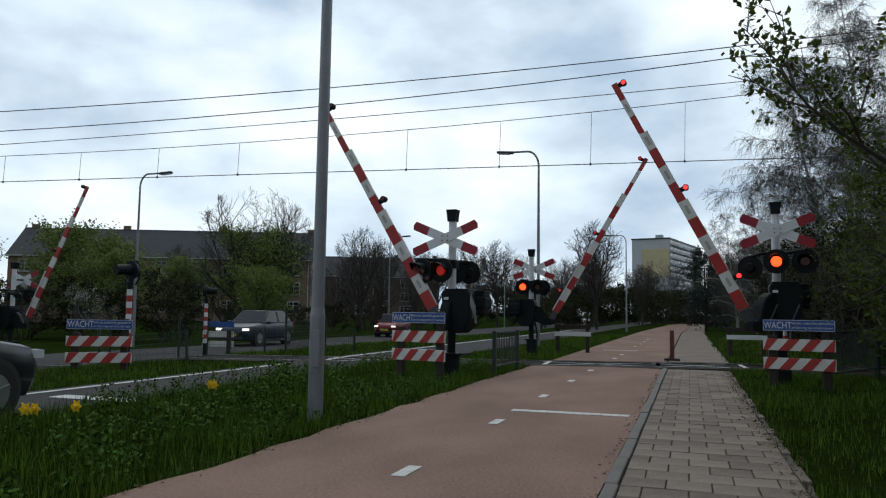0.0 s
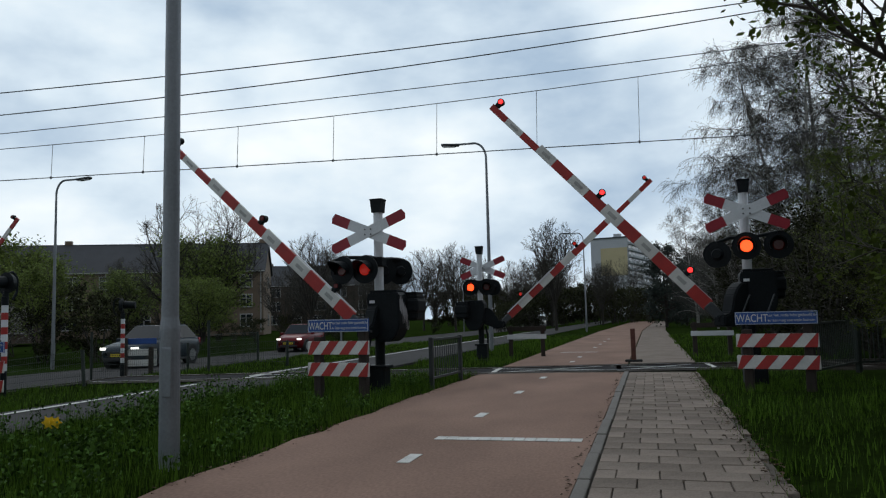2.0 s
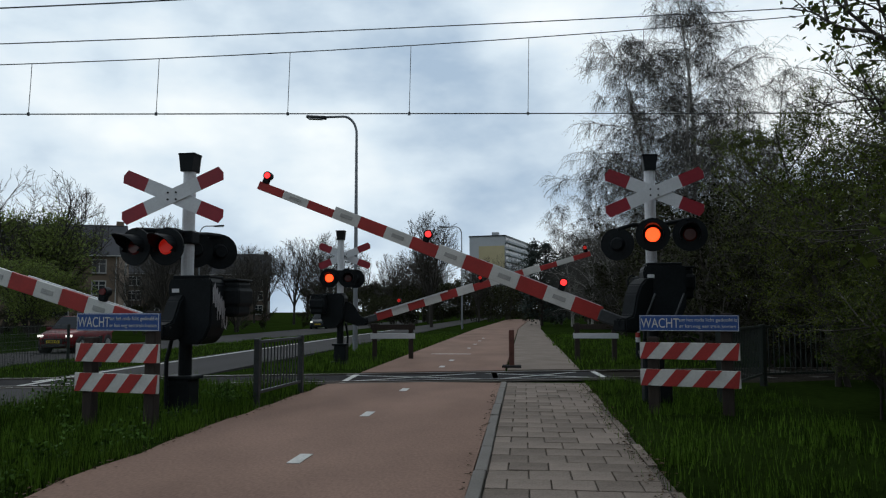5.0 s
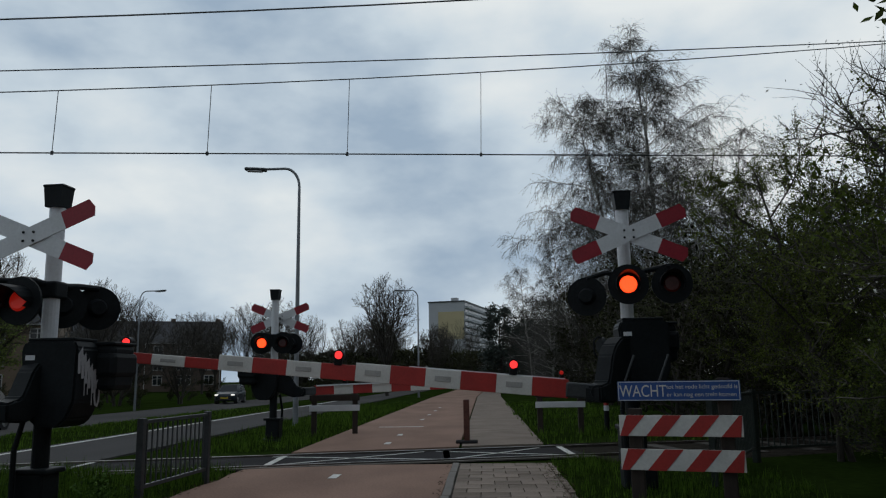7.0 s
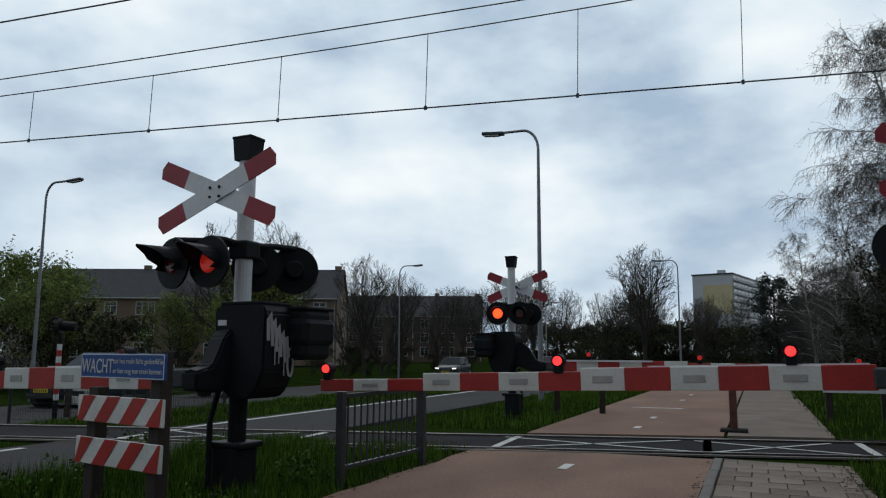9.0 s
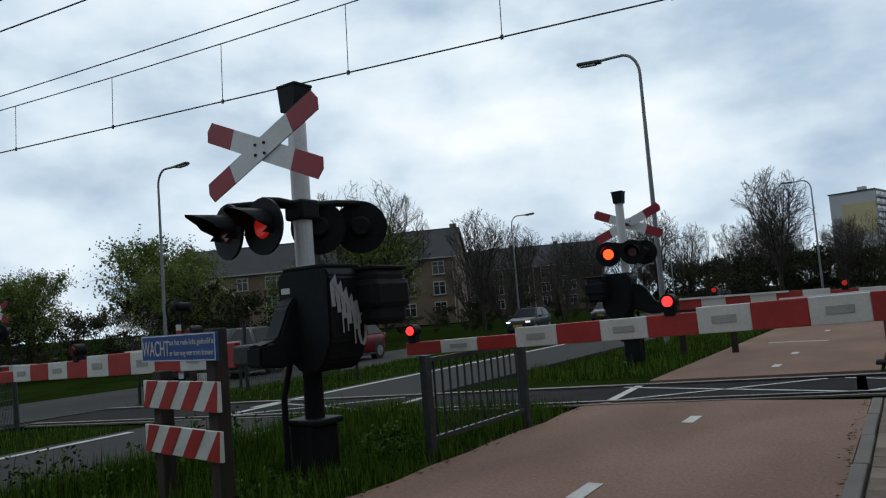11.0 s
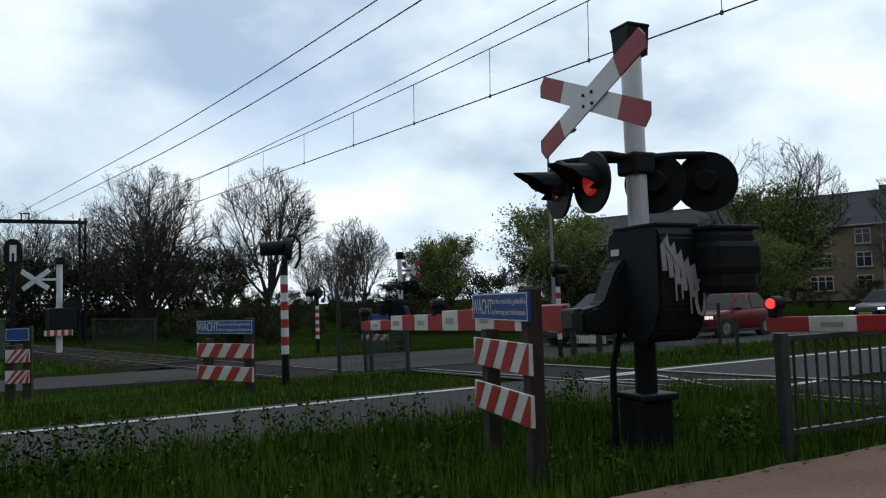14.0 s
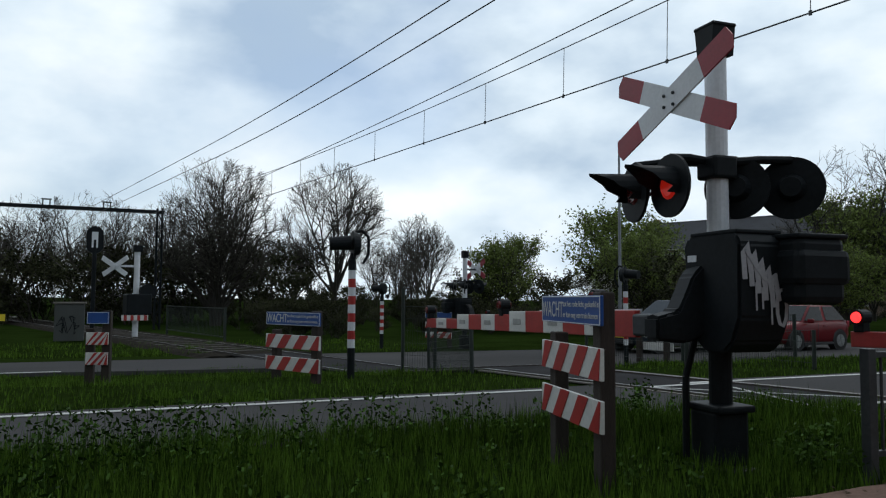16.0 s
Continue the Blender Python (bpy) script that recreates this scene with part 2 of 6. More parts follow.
def rod(bm, p0, p1, r0, r1=None, n=10):
    p0, p1 = Vector(p0), Vector(p1)
    r1 = r0 if r1 is None else r1
    d = p1 - p0
    m = Matrix.Translation((p0 + p1) / 2) @ d.to_track_quat("Z", "Y").to_matrix().to_4x4()
    bmesh.ops.create_cone(bm, cap_ends=True, segments=n, radius1=r0, radius2=max(r1, 0.0005), depth=d.length, matrix=m)


def pipe(bm, pts, r, n=8):
    for a, b in zip(pts, pts[1:]):
        rod(bm, a, b, r, r, n)


def poly(bm, pts, depth, m=None):
    """An upright outline of (x, z) points, made depth thick along y."""
    vs = [bm.verts.new((x, -depth / 2, z)) for x, z in pts]
    f = bm.faces.new(vs)
    r = bmesh.ops.extrude_face_region(bm, geom=[f])
    nv = [v for v in r["geom"] if isinstance(v, bmesh.types.BMVert)]
    bmesh.ops.translate(bm, vec=(0, depth, 0), verts=nv)
    if m:
        bmesh.ops.transform(bm, matrix=m, verts=vs + nv)


def slab(pts, z0, z1):
    """A flat slab over an outline of (x, y) points, split no further."""
    bm = bmesh.new()
    vs = [bm.verts.new((x, y, z1)) for x, y in pts]
    f = bm.faces.new(vs)
    r = bmesh.ops.extrude_face_region(bm, geom=[f])
    bmesh.ops.translate(bm, vec=(0, 0, z0 - z1), verts=[v for v in r["geom"] if isinstance(v, bmesh.types.BMVert)])
    return bm


def one_box(c, s, bevel=0.0, m=None):
    bm = bmesh.new()
    box(bm, c, s, m, bevel)
    return bm


def one_rod(p0, p1, r0, r1=None, n=12):
    bm = bmesh.new()
    rod(bm, p0, p1, r0, r1, n)
    return bm


def letters(name, text, size, material, parent, m, label=""):
    cu = bpy.data.curves.new(name, "FONT")
    cu.body, cu.size, cu.extrude = text, size, 0.001
    tmp = bpy.data.objects.new(name, cu)
    me = bpy.data.meshes.new_from_object(tmp)
    bpy.data.objects.remove(tmp)
    me.materials.clear()
    me.materials.append(material)
    ob = new(name, me)
    ob.parent = parent
    ob.matrix_basis = m
    if label:
        ob["label"] = label
    return ob


def ribbon(pts, width, x):
    """A flat painted stroke through (y, z) points in the plane of that x."""
    vs, fs = [], []
    for i, (y, z) in enumerate(pts):
        (y0, z0), (y1, z1) = pts[max(i - 1, 0)], pts[min(i + 1, len(pts) - 1)]
        d = math.hypot(y1 - y0, z1 - z0) or 1.0
        oy, oz = -(z1 - z0) / d * width / 2, (y1 - y0) / d * width / 2
        for e in (-1, 1):
            for dx in (0.0, 0.001):
                vs.append((x + dx, y + e * oy, z + e * oz))
        if i:
            a, b = 4 * i - 4, 4 * i
            fs += [(a + 1, a + 3, b + 3, b + 1), (a, b, b + 2, a + 2), (a, a + 1, b + 1, b), (a + 2, b + 2, b + 3, a + 3)]
    return vs, fs


def structure(name, bm, material, label, category):
    return tagged(part(name, bm, material), label, category, kind="structure")


# ---------- ground, roads, track ----------
TS = 0.25          # slope of the track against the path


def gz(x):
    """Height of the ground: it drops to the oncoming lane."""
    return -0.4 * min(1.0, max(0.0, (-9.3 - x) / 3.7))


def track_y(x, off=0.0):
    return 23.45 + TS * x + off


def build_ground():
    bm = bmesh.new()
    n = 60
    rng = random.Random(3)
    # finer near the crossing, reaching the horizon
    xs = sorted(set([-1500, -700, -300, -150, -80, -50] + [-36 + i * 1.5 for i in range(44)] + [-9.3, -13] + [40, 60, 100, 200, 500, 1500]))
    ys = sorted(set([-800, -300, -100, -40] + [-15 + i * 1.5 for i in range(60)] + [90, 120, 180, 300, 600, 1500]))
    grid = [[bm.verts.new((x, y, gz(x) - 0.045 + (rng.uniform(-0.03, 0.03) if -36 <= x < 28 and -15 <= y < 74 else 0))) for y in ys] for x in xs]
    for i in range(len(xs) - 1):
        for j in range(len(ys) - 1):
            bm.faces.new((grid[i][j], grid[i + 1][j], grid[i + 1][j + 1], grid[i][j + 1]))
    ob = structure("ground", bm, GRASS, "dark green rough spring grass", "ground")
    for p in ob.data.polygons:
        p.use_smooth = True
    rng = random.Random(11)
    # cycle path with ragged edges
    left = [(-1.42 + rng.uniform(-0.05, 0.05), y * 0.5) for y in range(-60, 46)]
    structure("cycle_path", slab(left + [(1.4, 22.5), (1.4, -30)], -0.2, 0.0), REDPATH, "worn red asphalt cycle path", "cycle path")
    structure("cycle_path_beyond", slab([(-1.35, 24.45), (1.4, 25.2), (1.4, 60), (2.6, 120), (-0.4, 120), (-1.4, 60)], -0.2, -0.001), REDPATH, "worn red asphalt cycle path past the tracks", "cycle path")
    structure("road", slab([(-6.7, -40), (-4.2, -40), (-4.2, track_y(-4.2, -0.85)), (-6.7, track_y(-6.7, -0.85))], -0.2, -0.004), ASPHALT, "grey asphalt traffic lane", "road")
    structure("road_beyond", slab([(-6.7, track_y(-6.7, 0.85)), (-4.2, track_y(-4.2, 0.85)), (-4.0, 60), (-3.4, 140), (-6.4, 140), (-6.6, 60)], -0.2, -0.004), ASPHALT, "grey asphalt traffic lane past the tracks", "road")
    e = [(-15.4, -40), (-15.2, 5), (-15.0, 14), (-14.4, 19)]
    structure("road_oncoming", slab([(-18.0, -40), (-17.8, 14), (-17.6, track_y(-17.6, -0.85)), (-13.6, track_y(-13.6, -0.85))] + e[::-1], -0.6, -0.36), ASPHALT, "grey asphalt oncoming lane", "road")
    f = [(-13.0, track_y(-13.0, 0.85)), (-12.6, 27), (-12.3, 34), (-12.2, 60), (-11.6, 140)]
    structure("road_oncoming_beyond", slab(f + [(-17.4, 140), (-17.4, 60), (-17.6, 30), (-18.4, track_y(-18.4, 0.85))], -0.6, -0.36), ASPHALT, "grey asphalt oncoming lane past the tracks", "road")
    structure("edge_line_oncoming", slab([(-15.45, -20), (-15.36, -20), (-15.1, 14), (-15.19, 14)], -0.37, -0.353), MARK, "worn white painted road marking", "road marking")
    # kerb stones between path and pavement
    kerb = empty("kerb", pose(0, 0, 0), "worn concrete kerb stones beside the cycle path", "kerb", kind="structure")
    me = None
    for i in range(28):
        y = -5 + i * 1.0
        if me is None:
            ob = part("kerb_stone", one_box((0, 0, 0), (0.095, 0.985, 0.2), 0.012), KERB, kerb)
            me = ob.data
        else:
            ob = new("kerb_stone", me)
            ob.parent = kerb
        ob.location = (1.455 + rng.uniform(-0.006, 0.006), y, -0.082 + rng.uniform(-0.006, 0.004))
    # markings
    def mark(name, x, y, w, l, rz=0, z=0.004):
        structure(name, one_box((0, 0, 0), (w, l, 0.004), m=at((x, y, z), 0, 0, rz)), MARK, "worn white painted road marking", "road marking")
    for y in (7.7, 10.4, 13.13, 15.88, 18.53, 21.23, 26.0, 28.1, 34.1, 37, 40, 43):
        mark("path_dash", 0.06 if y > 25 else 0, y, 0.105, 0.38)
    line = empty("path_stop_line", pose(0, 14.18, 0.004), "white stop line of small painted blocks", "road marking", kind="structure")
    for i in range(13):
        part("block", one_box((-0.02 + i * 0.106, rng.uniform(-0.006, 0.006), 0), (0.099, 0.17, 0.004)), MARK, line)
    mark("path_far_line", -0.2, 30.8, 1.1, 0.13)
    mark("edge_line", -6.42, -8, 0.11, 56)
    mark("edge_line", -6.42, 42, 0.11, 40)
    mark("lane_stop_line", -5.2, 13.1, 1.4, 0.3)
    for i in range(5):
        mark("edge_dash", -4.42, 19.0 + i * 0.62, 0.09, 0.3)


def build_track():
    ang = math.degrees(math.atan(TS))
    base = pose(0, 23.45, 0, 0, 0, ang)
    def seg(x0, z0, x1, z1, yo, w, h):
        d = math.hypot(x1 - x0, z1 - z0)
        return base @ at(((x0 + x1) / 2, yo, (z0 + z1) / 2), 0, -math.degrees(math.atan2(z1 - z0, x1 - x0)), 0), (d, w, h)
    parts3 = ((-70.0, -0.36, -13.4, -0.36), (-13.4, -0.36, -9.6, 0.0), (-9.6, 0.0, 60.0, 0.0))
    for x0, z0, x1, z1 in ((-19.5, -0.36, -13.4, -0.36), (-13.4, -0.36, -9.6, 0.0), (-9.6, 0.0, 3.4, 0.0)):
        m, sz = seg(x0, z0 - 0.054, x1, z1 - 0.054, 0, 1.75, 0.1)
        structure("crossing_deck", one_box(None, sz, m=m), PANEL, "dark rubber level crossing panels between the rails", "level crossing")
        for q in (-1, 1):
            m, sz = seg(x0, z0 - 0.002, x1, z1 - 0.002, q * 0.92, 0.07, 0.02)
            structure("deck_edge", one_box(None, sz, m=m), KERB if x1 > 0 else PANEL, "pale concrete edge of the crossing panels", "level crossing")
    for nm, x0, x1, zz in (("ballast_left", -70, -19.5, -0.36), ("ballast_right", 3.4, 60, 0)):
        bm = bmesh.new()
        poly(bm, [(-2.0, -0.2), (2.0, -0.2), (1.45, -0.02), (-1.45, -0.02)], x1 - x0, base @ at(((x0 + x1) / 2, 0, zz), 0, 0, 90))
        structure(nm, bm, BALLAST, "brown stone ballast track bed", "track bed")
    for q in (-1, 1):
        for x0, z0, x1, z1 in parts3:
            m, sz = seg(x0, z0, x1, z1, q * 0.75, 0.07, 0.04)
            structure("rail", one_box(None, sz, m=m), RAILM, "worn steel railway rail", "rail")
    # painted cross between the rails
    def bar(a, b, w=0.055):
        a, b = base @ Vector((*a, 0.003)), base @ Vector((*b, 0.003))
        d = b - a
        structure("deck_marking", one_box(None, (d.length, w, 0.004), m=Matrix.Translation((a + b) / 2) @ pose(0, 0, 0, 0, 0, math.degrees(math.atan2(d.y, d.x)))), MARK, "white painted line on the crossing deck", "road marking")
    for x0, x1 in ((-1.45, 1.15), (1.15, 3.1), (-6.6, -4.3)):
        bar((x0 + 0.1, -0.62), (x1 - 0.1, 0.62))
        bar((x0 + 0.1, 0.62), (x1 - 0.1, -0.62))
        bar((x0, -0.8), (x0 + 0.3, 0.8), 0.1)
        bar((x1, -0.8), (x1 + 0.3, 0.8), 0.1)
    bm = bmesh.new()
    for x in list(range(-60, -20)) + list(range(5, 50)):
        box(bm, None, (0.24, 2.3, 0.1), base @ at((x * 1.0, 0, -0.055 if x > 0 else -0.415)))
    tagged(part("sleepers", bm, SLEEPER), "weathered timber sleepers in the ballast", "sleepers", kind="stuff")


# ---------- crossing signals ----------
BOOMS = []
SIGNALS = {}


def crossing_signal(m, pivot, boom_len, lamps, label, key, flip_cross=1):
    """Post with saltire, lamps, barrier machine and boom. lamps: (x, y, z, turn, lit)."""
    sg = empty("crossing_signal", m, label, "crossing signal", "level crossing signals")
    part("pole", one_rod((0, 0, 1.2), (0, 0, 2.9), 0.075, n=16), WHITE, sg, "pale grey round pole")
    part("lower_pole", one_rod((0, 0, -0.25), (0, 0, 1.3), 0.078, n=16), BLACK, sg)
    bm = bmesh.new()
    box(bm, (-0.02, 0, 0.2), (0.28, 0.28, 0.38), bevel=0.03)
    box(bm, (-0.01, 0, 0.4), (0.35, 0.31, 0.05), bevel=0.015)
    box(bm, (0.03, 0, -0.12), (0.36, 0.32, 0.26), bevel=0.03)
    part("base", bm, BLACK, sg, "black cast base")
    bm = bmesh.new()
    poly(bm, [(-0.075, 2.86), (0.075, 2.86), (0.1, 3.07), (-0.1, 3.07)], 0.19)
    box(bm, (0, 0, 3.07), (0.215, 0.2, 0.025), bevel=0.008)
    part("bell", bm, BLACK, sg, "black warning bell housing")
    # saltire
    yc = -0.38 * flip_cross
    part("cross_bracket", one_rod((0, 0, 2.5), (0, yc, 2.5), 0.03), STEEL, sg)
    for k, s in enumerate((1, -1)):
        y = yc - 0.014 * k
        rot = at((0, y, 2.51), 0, s * 22.5, 0)
        bm = bmesh.new()
        box(bm, None, (0.72, 0.012, 0.165), rot)
        b = part("cross_board", bm, WHITE, sg, "white board of the saltire")
        for e in (-1, 1):
            bm = bmesh.new()
            poly(bm, [(e * 0.36, -0.0825), (e * 0.65, -0.0825), (e * 0.68, 0), (e * 0.65, 0.0825), (e * 0.36, 0.0825)], 0.012, rot)
            part("red_tip", bm, RED, b, "red end of the board")
    for x in (-0.05, 0.05):
        for z in (2.47, 2.55):
            part("bolt", one_rod((x, yc - 0.03, z), (x, yc + 0.01, z), 0.012, n=8), BLACK, sg)
    # lamp arms and lamps
    part("lamp_clamp", one_box((0, 0, 2.06), (0.2, 0.2, 0.16), 0.02), BLACK, sg, "black clamp on the pole")
    for x, y, z, turn, lit in lamps:
        bm = bmesh.new()
        pipe(bm, [(0, 0, 2.1), (x * 0.5, y * 0.6, 2.13), (x, y, z + 0.2)], 0.03, 8)
        part("lamp_arm", bm, BLACK, sg, "black lamp bracket")
    for x, y, z, turn, lit in lamps:
        lm = at((x, y, z), 0, 0, turn)
        bm = bmesh.new()
        rod(bm, lm @ Vector((0, -0.012, 0)), lm @ Vector((0, 0.012, 0)), 0.222, 0.222, 32)
        rod(bm, lm @ Vector((0, 0.01, 0)), lm @ Vector((0, 0.09, 0)), 0.1, 0.07, 18)
        lp = part("lamp", bm, BLACK, sg, "round black signal disc")
        # open hood
        vs, fs = [], []
        for i in range(13):
            a = radians(-28 + i * 236 / 12)
            for yy, rr in ((-0.01, 0.14), (-0.36 + 0.2 * math.cos(a) ** 2 + 0.1 * (math.sin(a) < 0), 0.13)):
                vs.append(lm @ Vector((rr * math.cos(a), yy, rr * math.sin(a))))
            if i:
                fs.append((2 * i - 2, 2 * i, 2 * i + 1, 2 * i - 1))
        hood = part("hood", (vs, fs), BLACK, lp, "black lamp hood")
        sol = hood.modifiers.new("thick", "SOLIDIFY")
        sol.thickness = 0.008
        bm = bmesh.new()
        rod(bm, lm @ Vector((0, -0.012, 0)), lm @ Vector((0, -0.03, 0)), 0.095, 0.075, 24)
        part("lens", bm, (LITD if key == "L" else LIT) if lit else DIMRED, lp, "lit orange-red lens" if lit else "unlit dark red lens")
    # machine box, counterweight, bracket
    bm = bmesh.new()
    poly(bm, [(-0.22, 1.02), (-0.14, 0.86), (-0.06, 0.79), (0.14, 0.79), (0.22, 0.86), (0.29, 1.02), (0.3, 1.5), (0.26, 1.57), (-0.22, 1.57), (-0.26, 1.5)], 0.42, at((0.12, 0.02, 0)))
    bmesh.ops.bevel(bm, geom=list(bm.edges), offset=0.018, segments=2, affect="EDGES")
    mb = part("machine_box", bm, BLACK, sg, "black barrier drive housing with sprayed scribble")
    part("box_lid", one_box((0.14, 0.02, 1.585), (0.46, 0.38, 0.03), 0.01), BLACK, mb)
    part("type_plate", one_box((-0.04, -0.193, 1.42), (0.09, 0.006, 0.045)), WHITE, mb, "small pale plate")
    if key == "L":
        strokes = []
        for k in range(5):
            y0, top, low = -0.15 + 0.055 * k, 1.5 - 0.05 * k, 1.27 - 0.045 * k
            strokes.append(([(y0, low), (y0 - 0.01, top - 0.06), (y0 + 0.022, top), (y0 + 0.035, top - 0.1), (y0 + 0.05, low + 0.04)], 0.04))
        strokes.append(([(-0.14, 1.46), (-0.05, 1.34), (0.02, 1.26), (0.1, 1.3)], 0.03))
        for y0, z0, ln in ((-0.07, 1.25, 0.18), (-0.02, 1.22, 0.14), (0.05, 1.18, 0.2)):
            strokes.append(([(y0, z0), (y0 + 0.004, z0 - ln)], 0.014))
        strokes.append(([(0.135 + 0.04 * math.cos(i * 0.7), 1.09 + 0.12 * math.sin(i * 0.7)) for i in range(10)], 0.028))
        for k, (pts, wd) in enumerate(strokes):
            part("scribble", ribbon(pts, wd, 0.4225 + 0.0012 * k), GRAFFITI, mb, "silver sprayed scribble")
    cw = one_box((0.43, 0.34, 1.33), (0.3, 0.4, 0.44), 0.05)
    cwp = part("counterweight", cw, BLACK, sg, "black barrier counterweight")
    part("band", one_box((0.43, 0.34, 1.35), (0.35, 0.45, 0.24), 0.05), BLACK, cwp)
    part("lid", one_box((0.43, 0.34, 1.553), (0.32, 0.42, 0.03), 0.01), BLACK, cwp)
    px, py, pz = pivot
    bm = bmesh.new()
    reach, way = math.hypot(px, py), math.degrees(math.atan2(py, px))
    # curved arm cover that sweeps down from the box to the root of the boom
    poly(bm, [(0.08, 1.4), (reach * 0.42, 1.38), (reach * 0.6, 1.3), (reach * 0.72, 1.18), (reach * 0.86, pz + 0.1), (reach + 0.1, pz + 0.06),
              (reach + 0.1, pz - 0.1), (reach * 0.7, pz - 0.12), (reach * 0.4, 0.9), (0.08, 0.95)], 0.2, at((0, 0, 0), 0, 0, way))
    bmesh.ops.bevel(bm, geom=list(bm.edges), offset=0.02, segments=2, affect="EDGES")
    rod(bm, (px, py - 0.09, pz), (px, py + 0.12, pz), 0.075, n=16)
    part("pivot_arm", bm, BLACK, sg)
    for x in (-0.2, 0.16) if key == "R" else ():
        part("strut", one_rod((x, -0.5, pz - 0.02), (x + 0.17, -0.46, pz + 0.38), 0.014, n=8), STEEL, sg, "grey steel strut")
    pipe_bm = bmesh.new()
    pipe(pipe_bm, [(-0.12, -0.2, 0.05), (-0.14, -0.18, 0.6), (-0.1, -0.12, 0.9)], 0.025, 8)
    part("cable_conduit", pipe_bm, BLACK, sg)
    # boom along -x from the pivot
    bo = new("boom")
    bo.parent = sg
    bo["label"] = "red and white striped barrier boom"
    bo.location = pivot
    BOOMS.append((bo, pivot, key))
    part("boom_root", one_box((-0.12, 0, 0), (0.42, 0.07, 0.16), 0.02), STEEL, bo, "grey steel root of the boom")
    n = 13
    step = (boom_len - 0.3) / n
    for i in range(n):
        x0 = -0.3 - i * step
        h = 0.195 if i < 6 else 0.165 if i < 10 else 0.115
        zc = -0.09 + h / 2
        bm = one_box((x0 - step / 2, 0, zc), (step, 0.05, h), 0.006)
        seg = part("stripe", bm, BOOMRED if i % 2 == 0 else BRIGHT, bo)
        if i % 2 == 1:
            part("reflector", one_box((x0 - step / 2, -0.0285, zc), (step * 0.46, 0.008, h * 0.3), 0.003), REFL, seg)
    # a second thin batten under the root half
    part("batten", one_box((-0.3 - 2.3 * step, 0.05, 0.1), (step * 4.4, 0.03, 0.03)), WHITE, bo)
    for k, fr in enumerate((0.17, 0.53, 0.985)):
        x = -fr * boom_len
        bm = bmesh.new()
        top = 0.03 if k == 2 else 0.07 if k == 1 else 0.115
        box(bm, (x, 0, top + 0.045), (0.085, 0.08, 0.11), bevel=0.01)
        rod(bm, (x, -0.05, top + 0.1), (x, 0.05, top + 0.1), 0.058, 0.058, 16)
        bl = part("boom_light", bm, BLACK, bo, "small black boom light")
        for e in (-1, 1):
            part("boom_lens", one_rod((x, e * 0.048, top + 0.1), (x, e * 0.066, top + 0.1), 0.042, 0.036, 16), LITB if key == "R" else LITD if key == "F" else DIMRED, bl, "red lens")
    SIGNALS[key] = sg
    return sg


def build_signals():
    crossing_signal(pose(-2.225, 18.61, 0, 0, 0, -4), (-0.06, -0.42, 0.96), 4.9,
                    [(-0.47, -0.36, 1.93, -10, False), (-0.09, -0.33, 1.93, -2, True), (0.15, 0.52, 1.93, 222, False), (0.0, 0.17, 1.93, 222, False)],
                    "black and white level crossing signal with barrier in the verge", "L")
    crossing_signal(pose(3.515, 20.36, 0.21, 0, 0, -1), (-0.46, -0.61, 0.8), 5.2,
                    [(-0.02, -0.3, 1.96, -8, True), (0.46, -0.28, 1.96, -8, False), (-0.45, -0.05, 1.86, 168, False)],
                    "black and white level crossing signal with barrier beside the pavement", "R")
    crossing_signal(pose(-2.5, 27.45, 0, 0, 0, 180), (-0.55, -0.1, 0.95), 5.5,
                    [(-0.22, 0.2, 1.95, 192, False), (0.22, 0.2, 1.95, 192, True), (-0.3, -0.3, 1.95, 0, False)],
                    "black and white level crossing signal with barrier past the tracks", "F")
    crossing_signal(pose(-19.9, 25.2, -0.42, 0, 0, 180), (-0.5, -0.1, 0.95), 5.2,
                    [(-0.4, 0.2, 1.95, 150, False), (0.42, 0.2, 1.95, 150, False), (-0.4, -0.3, 1.95, 20, False), (0.3, -0.3, 1.95, 20, False)],
                    "black and white level crossing signal beside the oncoming lane", "G")


